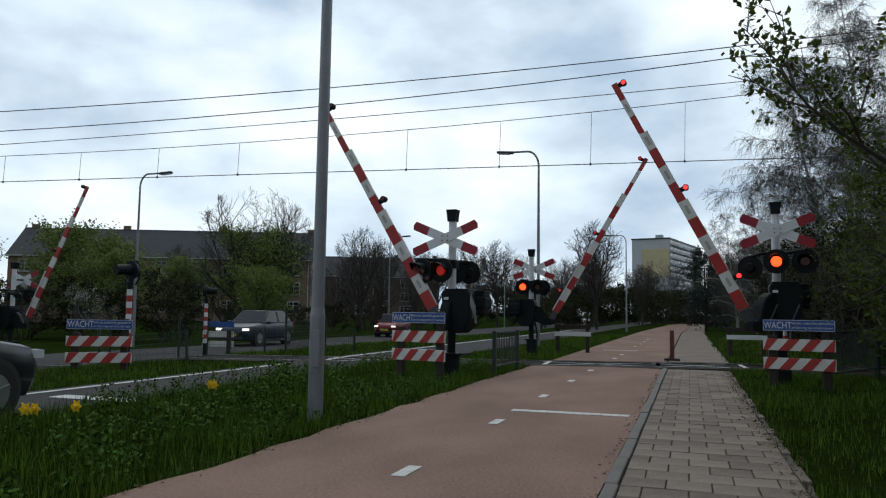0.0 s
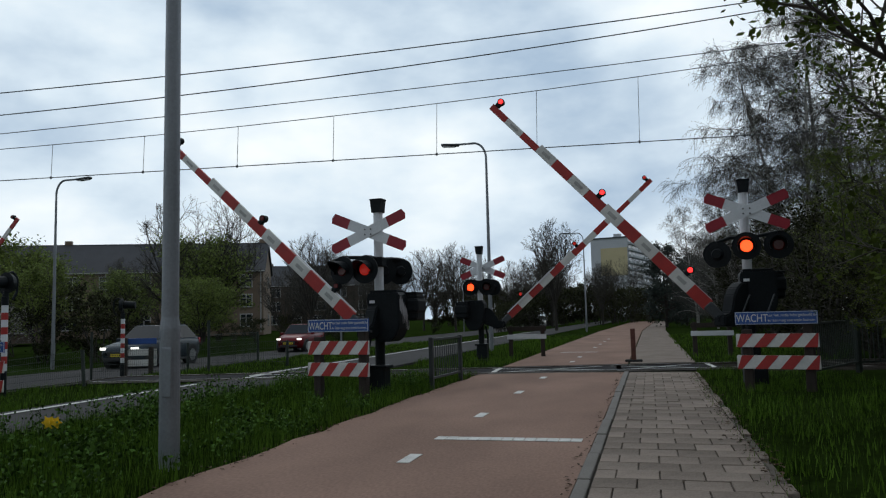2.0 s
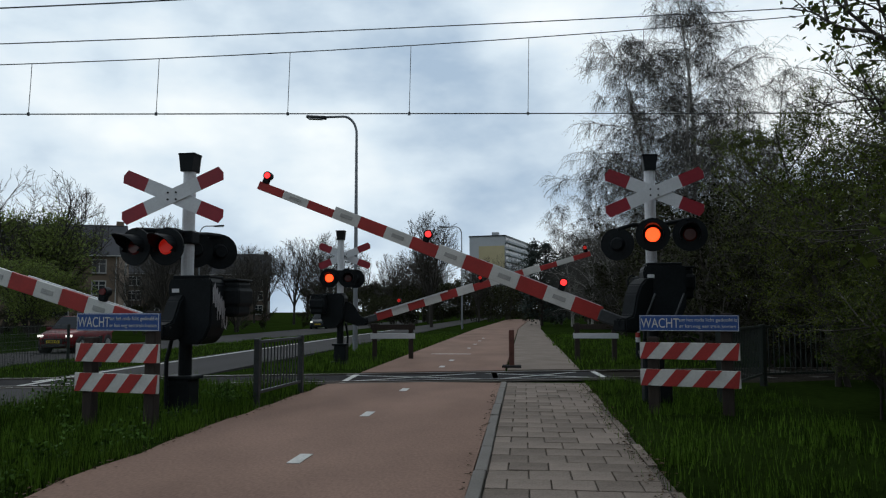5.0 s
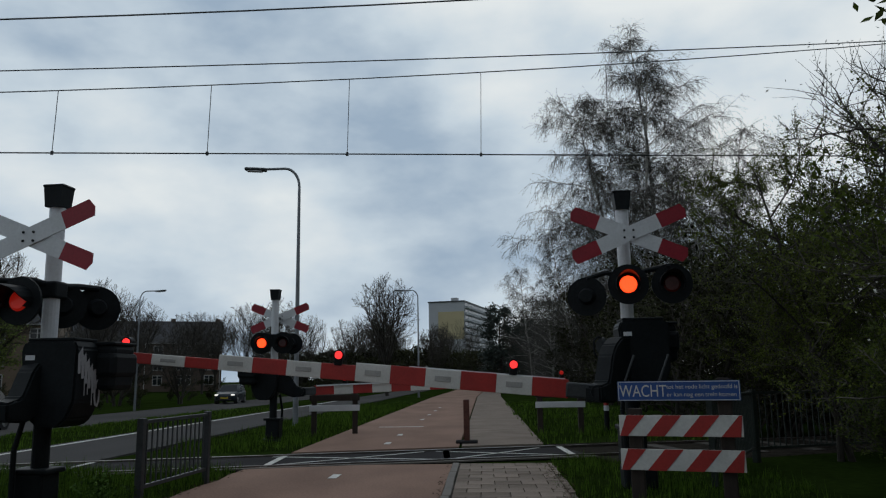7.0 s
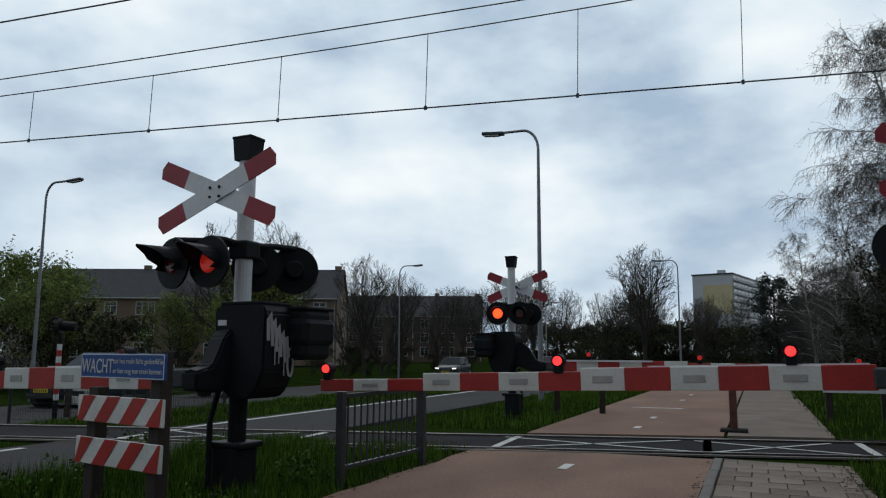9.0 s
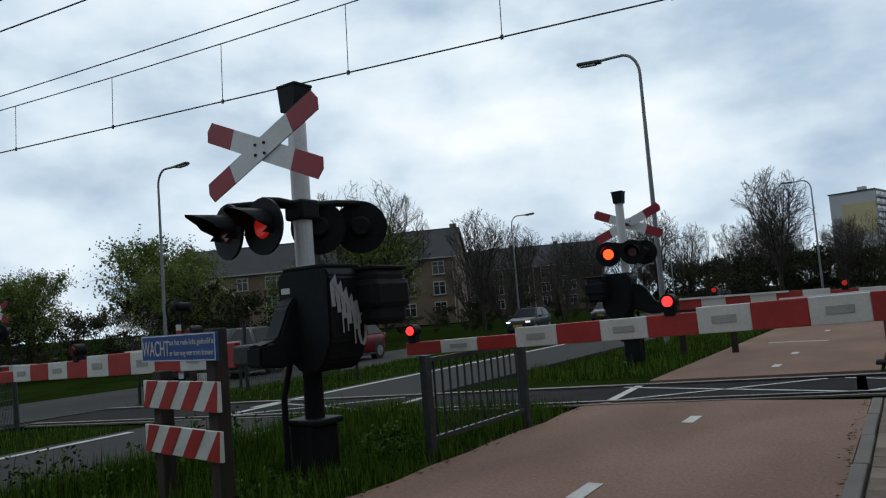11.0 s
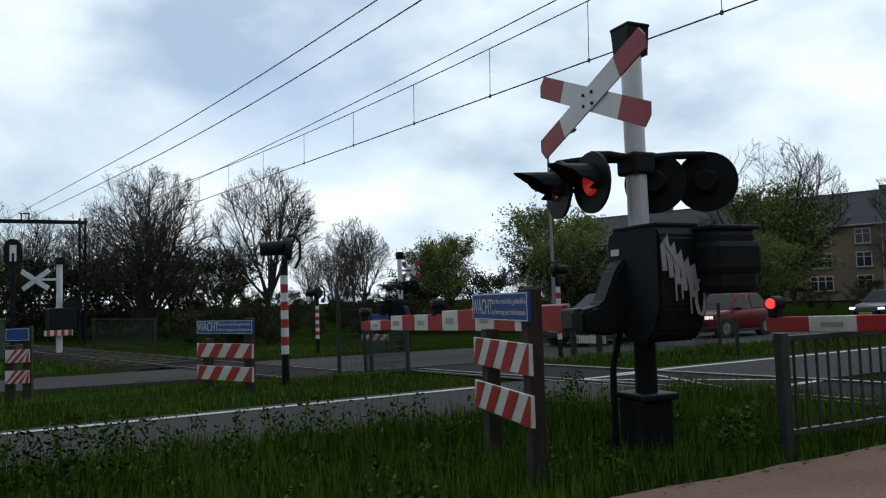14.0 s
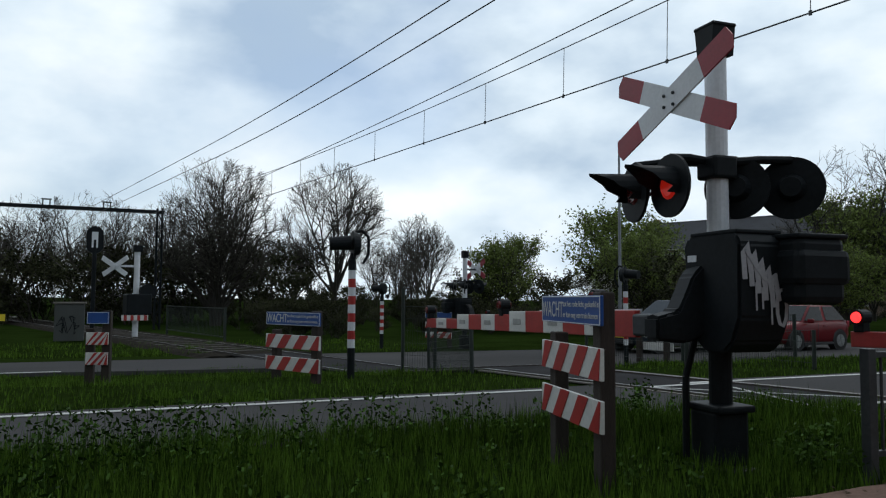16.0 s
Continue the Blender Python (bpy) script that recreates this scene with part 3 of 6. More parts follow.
# ---------- warning boards ----------
def warning_board(m, w, wood, label, words=True):
    """Blue text board over two red and white planks on two posts; faces -y, top at 1.14."""
    wb = empty("warning_board", m, label, "warning board", "warning boards")
    for s, h in ((-1, 0.88), (1, 1.16)):
        bm = bmesh.new()
        box(bm, (s * w * 0.37, 0.07, h / 2 - 0.12), (0.13, 0.1, h + 0.24), bevel=0.012)
        part("post", bm, OLDWOOD, wb, "dark weathered wooden post")
    sign = part("sign", one_box((0, 0.0, 1.045), (w, 0.02, 0.185), 0.004), BLUE, wb, "blue enamel sign with white lettering")
    rim = bmesh.new()
    for z in (1.045 - 0.086, 1.045 + 0.086):
        box(rim, (0, -0.0125, z), (w - 0.02, 0.004, 0.006))
    for x in (-w / 2 + 0.01, w / 2 - 0.01):
        box(rim, (x, -0.0125, 1.045), (0.006, 0.004, 0.17))
    part("sign_rim", rim, WHITE, sign)
    if words:
        letters("word", "WACHT", 0.145 * w / 1.02, BRIGHT, sign, at((-w / 2 + 0.02, -0.014, 0.992), 90, 0, 0) @ Matrix.Diagonal((0.74, 1, 1, 1)))
        for z, line in ((1.065, "tot het rode licht gedoofd is"), (0.993, "er kan nog een trein komen")):
            x = -w * 0.09
            for word in line.split():
                ob = letters("word", word, 0.051 * w / 1.02, BRIGHT, sign, at((x, -0.014, z), 90, 0, 0))
                x += max(v.co.x for v in ob.data.vertices) + 0.016
    for z in (0.72, 0.405):
        pl = part("plank", one_box((0, 0.0, z), (w, 0.025, 0.195), 0.004), BRIGHT, wb, "white plank with red slanted stripes")
        bm = bmesh.new()
        st, hh = w / 6.6, 0.195
        for i in range(4):
            x0 = -w / 2 + i * 2 * st - st * 0.55
            pts = [(x0, z - hh / 2), (x0 + st, z - hh / 2), (x0 + st + hh * 0.85, z + hh / 2), (x0 + hh * 0.85, z + hh / 2)]
            lo, hi = -w / 2 + 0.003, w / 2 - 0.003
            pts = [(min(max(x, lo), hi), zz) for x, zz in pts]
            if pts[1][0] - pts[0][0] < 0.01 and pts[2][0] - pts[3][0] < 0.01:
                continue
            poly(bm, pts, 0.004, at((0, -0.0155, 0)))
        part("stripes", bm, BOOMRED, pl, "red slanted stripes")
    return wb


def build_boards():
    warning_board(pose(-2.5, 17.56, 0.02, 0, 0, -13), 1.09, 1, "blue and striped warning board on wooden posts in the verge")
    warning_board(pose(3.7, 19.05, -0.02, 0, 0, -18), 1.12, 1, "blue and striped warning board on posts beside the pavement")
    warning_board(pose(-8.95, 17.18, -0.21, 0, 0, 24), 1.24, 1, "blue and striped warning board in the median grass")
    warning_board(pose(-12.9, 26.9, -0.38, 0, 0, 195), 1.05, 1, "striped warning board seen from its back", False)
    warning_board(pose(-20.6, 24.6, -0.42, 0, 0, 30), 1.05, 1, "striped warning board beside the far lane", False)
    warning_board(pose(-11.4, 14.65, -0.25, 0, 0, 70), 0.34, 1, "narrow striped warning board seen edge on", False)


# ---------- posts, fences, lamps ----------
def striped_post(m, h, label):
    sp = empty("striped_signal_post", m, label, "signal post", "striped signal posts")
    n = 9
    z0 = 0.45
    part("foot", one_rod((0, 0, 0), (0, 0, z0), 0.058, n=14), BLACK, sp)
    dz = (h - 0.15 - z0) / n
    for i in range(n):
        part("band", one_rod((0, 0, z0 + i * dz), (0, 0, z0 + (i + 1) * dz), 0.057, n=14), WHITE if i % 2 == 0 else BOOMRED, sp)
    part("head_stem", one_rod((0, 0, h - 0.15), (0, 0, h), 0.06), BLACK, sp)
    bm = bmesh.new()
    rod(bm, (0.0, 0, h + 0.24), (0.1, 0.02, h + 0.24), 0.2, 0.16, 20)
    rod(bm, (-0.02, 0, h + 0.26), (-0.34, -0.02, h + 0.24), 0.11, 0.1, 16)
    rod(bm, (0, 0, h), (0.02, 0, h + 0.1), 0.05)
    lamp = part("lamp", bm, BLACK, sp, "hooded black lamp")
    bm = bmesh.new()
    pipe(bm, [(0.16, 0.05, h - 0.05), (0.24, 0.07, h + 0.1), (0.24, 0.07, h + 0.35), (0.14, 0.05, h + 0.45), (0.05, 0.02, h + 0.42)], 0.022)
    part("cable_loop", bm, BLACK, sp)
    return sp


def street_lamp(m, h, arm, label, r=0.075):
    """Tapered pole with a curved arm towards local -x."""
    sl = empty("street_lamp", m, label, "street lamp", "street lamps")
    bm = bmesh.new()
    rod(bm, (0, 0, -0.1), (0, 0, h * 0.35), r, r * 0.8, 14)
    rod(bm, (0, 0, h * 0.35), (0, 0, h - 0.55), r * 0.8, r * 0.5, 14)
    part("pole", bm, GREYPOST, sl)
    part("service_door", one_box((0.0, -r - 0.004, 0.75), (r, 0.012, 0.4), 0.004), GREYPOST, sl)
    pts = [(-arm * 0.32 * (1 - math.cos(i * math.pi / 16)), 0, h - 0.55 + 0.55 * math.sin(i * math.pi / 16)) for i in range(9)]
    pts.append((-arm * 0.75, 0, h + 0.0))
    bm = bmesh.new()
    pipe(bm, pts, r * 0.5, 8)
    part("arm", bm, GREYPOST, sl)
    head = bmesh.new()
    box(head, None, (0.62, 0.2, 0.09), at((-arm * 0.75 - 0.28, 0, h + 0.0), 0, 4, 0), 0.03)
    hd = part("luminaire", head, STEEL, sl, "flat grey luminaire")
    part("diffuser", one_box(None, (0.42, 0.15, 0.03), m=at((-arm * 0.75 - 0.32, 0, h - 0.05), 0, 4, 0)), WHITE, hd)
    return sl


def bar_fence(m, length, h, label, gap=0.11, post_r=0.035, mt=None, name="steel_fence"):
    """A fence along local +x with upright bars, post at both ends."""
    mt = mt or STEEL
    f = empty(name, m, label, "fence", "fences")
    for x in (0, length):
        part("post", one_box((x, 0, h / 2 - 0.1), (post_r * 2, post_r * 2, h + 0.2), 0.006), mt, f)
    for z in (h - 0.04, 0.16):
        part("rail", one_box((length / 2, 0, z), (length, 0.04, 0.035)), mt, f)
    n = int(length / gap)
    me = None
    for i in range(1, n):
        if me is None:
            ob = part("bar", one_box((0, 0, 0), (0.014, 0.014, h - 0.2)), mt, f)
            me = ob.data
        else:
            ob = new("bar", me)
            ob.parent = f
        ob.location = (i * length / n, 0, h / 2 + 0.06)
    return f


def mesh_fence(m, length, h, label, n_post=2):
    f = empty("mesh_fence", m, label, "fence", "fences")
    for i in range(n_post):
        part("post", one_rod((i * length / (n_post - 1), 0, -0.1), (i * length / (n_post - 1), 0, h + 0.35 * (i == 0)), 0.035), DARKSTEEL, f)
    bm = bmesh.new()
    nx = int(length / 0.06)
    for i in range(nx):
        rod(bm, (i * length / nx, 0, 0.05), (i * length / nx, 0, h), 0.0035, n=4)
    for i in range(6):
        rod(bm, (0, 0.008, 0.08 + i * (h - 0.1) / 5), (length, 0.008, 0.08 + i * (h - 0.1) / 5), 0.004, n=4)
    part("wire_panel", bm, DARKSTEEL, f, "welded dark green wire panel")
    return f


def build_street():
    striped_post(pose(-9.05, 18.08, -0.05, 0, 0, 72), 1.75, "red and white striped post with hooded lamp in the median grass")
    striped_post(pose(-12.7, 25.9, -0.36, 0, 0, 200), 1.85, "red and white striped post with lamp beside the oncoming lane")
    striped_post(pose(-20.4, 22.6, -0.4, 0, 0, 30), 1.6, "red and white striped post beside the far lane")
    striped_post(pose(4.6, 29.2, -0.05, 0, 0, 190), 1.65, "red and white striped post past the tracks")
    # plain tall mast in the verge
    mast = empty("lamp_mast", pose(-1.91, 12.64, 0), "tall grey galvanised lamp mast in the verge", "street lamp", "street lamps")
    bm = bmesh.new()
    rod(bm, (0, 0, -0.1), (0, 0, 1.1), 0.084, 0.082, 18)
    rod(bm, (0, 0, 1.1), (0, 0, 1.2), 0.082, 0.07, 18)
    rod(bm, (0, 0, 1.2), (0.02, 0, 8.2), 0.07, 0.05, 18)
    part("pole", bm, GREYPOST, mast)
    part("service_door", one_box((0.03, -0.09, 0.75), (0.09, 0.012, 0.4), 0.005), GREYPOST, mast)
    bm = bmesh.new()
    pipe(bm, [(0.02, 0, 8.2), (-0.1, 0, 8.6), (-0.5, 0, 8.8), (-1.2, 0, 8.85)], 0.045)
    part("arm", bm, GREYPOST, mast)
    part("luminaire", one_box((-1.5, 0, 8.83), (0.65, 0.22, 0.1), 0.03), STEEL, mast)
    street_lamp(pose(-3.2, 32.2, 0, 0, 0, 0), 7.1, 1.3, "grey curved street lamp in the verge past the tracks")
    street_lamp(pose(-20.0, 31.3, -0.4, 0, 0, 180), 7.2, 1.3, "grey curved street lamp beside the oncoming lane")
    street_lamp(pose(-18.6, 56, -0.4, 0, 0, 180), 7.0, 1.3, "grey curved street lamp beside the far road", 0.07)
    street_lamp(pose(-2.4, 62, 0, 0, 0, 0), 7.0, 1.3, "grey curved street lamp by a bare tree", 0.07)
    street_lamp(pose(-18.6, 92, -0.4, 0, 0, 180), 7.0, 1.3, "grey curved street lamp far down the road", 0.07)
    # bollard in the middle of the path edge
    bo = empty("bollard", pose(1.53, 25.95, 0), "rusty brown steel bollard on the pavement edge", "bollard")
    part("shaft", one_box((0, 0, 0.38), (0.11, 0.11, 0.8), 0.012), RUST, bo)
    part("collar", one_box((0, 0, 0.02), (0.4, 0.3, 0.05), 0.015), PANEL, bo)
    bar_fence(pose(-1.55, 19.2, 0, 0, 0, 86.5), 1.57, 0.83, "grey steel bar fence between verge and path")
    bar_fence(pose(4.35, 20.3, 0, 0, 0, 62), 2.6, 0.95, "dark bar fence beside the pavement", 0.1, 0.035, DARKSTEEL)
    bar_fence(pose(5.6, 22.6, 0, 0, 0, 20), 4.5, 0.95, "dark bar fence along the track", 0.1, 0.035, DARKSTEEL)
    bar_fence(pose(-32.8, 17.3, -0.4, 0, 0, 10), 7.6, 1.2, "dark bar railing along the track", 0.16, 0.04, DARKSTEEL)
    mesh_fence(pose(-12.0, 20.6, -0.3, 0, -5, -10), 3.0, 0.72, "dark green wire fence in the median grass")
    mesh_fence(pose(-12.4, 20.2, -0.3, 0, 0, 30), 0.8, 1.3, "dark green fence post and panel in the median grass")
    mesh_fence(pose(-13.0, 25.0, -0.35, 0, 0, 8), 5.6, 1.0, "dark green wire fence along the oncoming lane", 3)
    mesh_fence(pose(-8.9, 24.3, -0.02, 0, 0, 95), 3.0, 0.9, "dark green wire fence beside the oncoming lane", 2)
    # low wooden barrier frames past the tracks
    for x, y, rz in ((3.1, 29.0, 0), (-1.9, 28.6, 10)):
        b = empty("wooden_barrier", pose(x, y, 0, 0, 0, rz), "low wooden rail barrier with white board past the tracks", "barrier", "wooden barriers")
        for xx in (0, 0.9):
            part("post", one_box((xx, 0, 0.4), (0.12, 0.1, 0.95), 0.01), OLDWOOD, b)
        part("rail", one_box((0.45, -0.06, 0.78), (1.1, 0.03, 0.13), 0.005), OLDWOOD, b)
        part("white_rail", one_box((0.45, -0.06, 0.56), (1.1, 0.03, 0.13), 0.005), WHITE, b)


# ---------- overhead line ----------
def wire_pts(a, f, x0, x1, n):
    return [(x0 + (x1 - x0) * i / n, a + 0.18 * (x0 + (x1 - x0) * i / n), f(x0 + (x1 - x0) * i / n)) for i in range(n + 1)]


def curve(name, pts, r, label):
    cu = bpy.data.curves.new(name, "CURVE")
    cu.dimensions = "3D"
    cu.bevel_depth, cu.bevel_resolution = r, 1
    s = cu.splines.new("POLY")
    s.points.add(len(pts) - 1)
    for p, q in zip(s.points, pts):
        p.co = (*q, 1)
    cu.materials.append(CABLE)
    return tagged(new(name, cu), label, "overhead wire", "overhead wires")


def sag(c, d, e):
    """Height of a wire that hangs lowest at one place and stays level past it."""
    v = -d / (2 * e)
    return lambda x: c + d * max(x, v) + e * max(x, v) ** 2


def contact_z(x):
    return 4.776 + 0.0186 * max(x, -30.0)


def build_wires():
    carrier = sag(6.068, 0.0888, 0.00206)
    curve("contact_wire", wire_pts(23.4, contact_z, -70, 45, 40), 0.011, "dark contact wire over the track")
    curve("carrier_wire", wire_pts(23.4, carrier, -70, 30, 60), 0.009, "sagging carrier wire above the contact wire")
    curve("feeder_wire", wire_pts(21.4, sag(6.62, 0.0807, 0.00179), -70, 26, 60), 0.011, "dark feeder wire high over the track")
    curve("feeder_wire", wire_pts(21.42, sag(6.32, 0.1023, 0.00242), -70, 26, 60), 0.011, "dark feeder wire high over the track")
    curve("feeder_wire", wire_pts(24.0, sag(6.637, 0.0737, 0.00076), -70, 26, 60), 0.010, "dark feeder wire high over the track")
    for i in range(26):
        x = 3.95 - i * 2.16 + (0.12 if i < 4 else 0)
        y = 23.4 + 0.18 * x
        zc = contact_z(x)
        curve("dropper", [(x, y, zc), (x + 0.03, y, carrier(x))], 0.006, "thin dropper between carrier and contact wire")
        ob = part("dropper_clamp", one_box((x, y, zc), (0.04, 0.02, 0.06)), CABLE)
        tagged(ob, "small clamp on the contact wire", "wire clamp", "wire clamps")
    # portal far down the line
    g = empty("overhead_portal", pose(-38, 17.2, -0.4, 0, 0, 0), "dark steel lattice portal carrying the overhead wires", "portal")
    for y in (0, -13):
        bm = bmesh.new()
        for dx in (-0.16, 0.16):
            for dy in (-0.12, 0.12):
                rod(bm, (dx, y + dy, -0.2), (dx, y + dy, 5.9), 0.045, n=6)
        for i in range(11):
            z = i * 0.52
            s = 1 if i % 2 else -1
            for dx in (-0.16, 0.16):
                rod(bm, (dx, y - s * 0.12, z), (dx, y + s * 0.12, z + 0.52), 0.02, n=5)
            for dy in (-0.12, 0.12):
                rod(bm, (-s * 0.16, y + dy, z), (s * 0.16, y + dy, z + 0.52), 0.02, n=5)
        part("mast", bm, BLACK, g)
    part("beam", one_box((0, -6.5, 5.72), (0.18, 13.4, 0.17)), BLACK, g)
    for y in (-2.4, -5.0):
        bm = bmesh.new()
        rod(bm, (0, y - 0.15, 5.8), (0, y - 0.15, 6.07), 0.03)
        rod(bm, (0, y + 0.15, 5.8), (0, y + 0.15, 6.07), 0.03)
        box(bm, (0, y, 6.08), (0.06, 0.42, 0.06))
        part("insulator", bm, DARKSTEEL, g)
    sg = empty("rail_signal", pose(-30, 14.4, -0.1, 0, 0, 0), "black railway signal with oval head on a post", "rail signal")
    part("post", one_rod((0, 0, -0.4), (0, 0, 3.4), 0.08), BLACK, sg)
    part("white_band", one_rod((0, 0, 1.55), (0, 0, 1.95), 0.07), WHITE, sg)
    bm = bmesh.new()
    poly(bm, [(0.3 * math.cos(a), 3.4 + 0.3 * math.sin(a) + (0.22 if math.sin(a) > 0 else -0.22)) for a in [i * math.pi / 12 for i in range(24)]], 0.1, at((0, 0, 0), 0, 0, 90))
    hd = part("head", bm, BLACK, sg)
    part("white_panel", one_box((0.06, 0, 3.4), (0.01, 0.22, 0.6)), WHITE, hd, "white centre of the signal head")
    bm = bmesh.new()
    box(bm, (-28, 13.85, 0.75), (0.8, 1.1, 1.5), bevel=0.02)
    cb = empty("relay_cabinet", pose(-28, 13.7, -0.42), "grey relay cabinet covered in dark scribbles", "cabinet")
    part("body", one_box((0, 0, 0.65), (0.6, 0.95, 1.3), 0.02), CABINET, cb)
    part("roof", one_box((0, 0, 1.33), (0.7, 1.05, 0.06), 0.015), KERB, cb)
    bm.free()
    sc = bmesh.new()
    rng = random.Random(5)
    for k in range(4):
        y0 = -0.42 + k * 0.18
        pipe(sc, [(0.306, y0 + rng.uniform(0, 0.25), rng.uniform(0.2, 0.9)) for _ in range(7)], 0.012, 5)
    part("scribble", sc, BLACK, cb, "black sprayed scribble")
    yb = empty("yellow_marker", pose(-24, 11.9, -0.42), "small yellow plate on a dark post", "marker")
    part("post", one_box((0, 0, 0.5), (0.1, 0.1, 1.0)), OLDWOOD, yb)
    part("plate", one_box((0.06, 0, 0.92), (0.02, 0.45, 0.2)), YELLOW, yb)
    # pole with saltire by the far footpath
    fp = empty("saltire_post", pose(-29.5, 15.9, -0.4, 0, 0, 10), "white post with saltire and striped plank by the far footpath", "crossing signal")
    part("pole", one_rod((0, 0, 0), (0, 0, 3.3), 0.11), WHITE, fp)
    part("bell", one_box((0, 0, 3.38), (0.32, 0.32, 0.26), 0.02), BLACK, fp)
    part("cross_bracket", one_box((0, -0.4, 2.7), (0.06, 0.8, 0.08), 0.01), WHITE, fp)
    for s in (1, -1):
        part("cross_board", one_box(None, (1.3, 0.02, 0.18), m=at((-0.1, -0.78 - 0.02 * s, 2.7), 0, s * 30, 38)), WHITE, fp)
    part("machine_box", one_box((0, 0.05, 1.25), (0.8, 0.9, 0.8), 0.05), BLACK, fp)
    part("counterweight", one_rod((0.1, 0.35, 1.75), (0.3, 0.35, 1.75), 0.28, n=20), BLACK, fp)
    part("plank", one_box((0.36, -0.1, 0.75), (0.03, 0.95, 0.2)), BRIGHT, fp, "white plank with red stripes")
    for k in range(4):
        part("stripe", one_box((0.378, -0.44 + k * 0.24, 0.75), (0.008, 0.11, 0.196)), BOOMRED, bpy.data.objects[fp.children[-1].name])


# ---------- vegetation ----------
def tube(vs, fs, p0, p1, r0, r1, n):
    d = p1 - p0
    if d.length < 1e-5:
        return
    q = d.to_track_quat("Z", "Y")
    i0 = len(vs)
    for p, r in ((p0, r0), (p1, r1)):
        for k in range(n):
            a = 2 * math.pi * k / n
            vs.append(tuple(p + q @ Vector((r * math.cos(a), r * math.sin(a), 0))))
    for k in range(n):
        k2 = (k + 1) % n
        fs.append((i0 + k, i0 + k2, i0 + n + k2, i0 + n + k))


def leaf(vs, fs, p, rng, s):
    a = Vector((rng.gauss(0, 1), rng.gauss(0, 1), rng.gauss(0, 1))).normalized()
    b = a.orthogonal().normalized()
    i0 = len(vs)
    vs.extend([tuple(p - a * s), tuple(p + b * s * 0.55), tuple(p + a * s), tuple(p - b * s * 0.55)])
    fs.append((i0, i0 + 1, i0 + 2, i0 + 3))


def grow_fan(seed, H, leaders, kids, trunk_r, fork=0.16, fan=0.75, leaves=0, leaf_size=0.05, twig_r=0.009, stems=1, fill=1.0, wide=0.4):
    """Bare tree whose leaders fan upward from a low fork and split again and again."""
    rng = random.Random(seed)
    T, W, F = ([], []), ([], []), ([], [])

    def jitter(d, k):
        return (d + Vector((rng.gauss(0, k), rng.gauss(0, k), rng.gauss(0, k)))).normalized()

    mid, half_h, half_w = H * (0.54 + fork * 0.35), H * (0.46 - fork * 0.35), H * wide

    def room(p, d):
        """How far the crown's rounded outline lets a branch run."""
        o = Vector((p.x / half_w, p.y / half_w, (p.z - mid) / half_h))
        v = Vector((d.x / half_w, d.y / half_w, d.z / half_h))
        a, b, c = v.dot(v), o.dot(v), o.dot(o) - 1
        q = b * b - a * c
        return (-b + math.sqrt(q)) / a if q > 0 else 0.0

    def branch(p, d, length, r, level):
        length = min(length, max(room(p, d) * rng.uniform(0.82, 1.02), 0.12 * (4 - level)))
        seg = 5 if level == 0 else 4 if level == 1 else 2
        store = T if level < 2 else W
        step, rr, pts = length / seg, r, [p.copy()]
        for i in range(seg):
            d = (jitter(d, 0.07 + 0.03 * level) + Vector((0, 0, 0.05))).normalized()
            q = p + d * step
            r2 = max(r * (1 - 0.8 * (i + 1) / seg), 0.004)
            tube(*store, p, q, rr, r2, 6 if level == 0 else 4 if level == 1 else 3)
            p, rr = q, r2
            pts.append(p.copy())
        if level == len(kids):
            for _ in range(leaves):
                b = pts[rng.randint(1, seg)]
                leaf(*F, b + Vector((rng.gauss(0, 1), rng.gauss(0, 1), rng.gauss(0, 1))) * leaf_size, rng, leaf_size * rng.uniform(0.6, 1.2))
            return
        n = kids[level]
        for j in range(n):
            g = 0.2 + 0.8 * (j + rng.random() * 0.9) / n
            k = min(int(g * seg), seg - 1)
            b = pts[k].lerp(pts[k + 1], g * seg - k)
            side = jitter(Vector((0, 0, 0)) + d.cross(jitter(d, 1.0)).normalized(), 0.15)
            d2 = (d * 1.0 + side * rng.uniform(0.45, 1.0)).normalized()
            ln = length * (0.62 - 0.26 * g) * rng.uniform(0.85, 1.15) * fill
            branch(b, d2, ln, max(r * (0.5 - 0.2 * g), twig_r * (1.6 if level == 0 else 1.0)), level + 1)

    for st in range(stems):
        a0 = st * 6.283 / stems + 0.4
        foot = Vector((0.25 * math.cos(a0), 0.25 * math.sin(a0), -0.1)) if stems > 1 else Vector((0, 0, -0.1))
        lean = Vector((0.1 * math.cos(a0), 0.1 * math.sin(a0), 1)).normalized() if stems > 1 else jitter(Vector((0, 0, 1)), 0.02)
        top = foot + lean * (H * fork)
        tube(*T, foot, top, trunk_r, trunk_r * 0.85, 8)
        m = leaders // stems
        for i in range(m):
            a = a0 + (i * 2.4 if stems == 1 else rng.uniform(-1.3, 1.3))
            open_ = fan * math.sqrt((i + 0.3) / m)
            d = Vector((math.cos(a) * open_, math.sin(a) * open_, 1)).normalized()
            branch(top - lean * rng.uniform(0, 0.06 * H), d, H * (1 - fork) * (0.93 - 0.26 * (i / m)) * rng.uniform(0.92, 1.04), trunk_r * 0.55, 0)
    return T, W, F


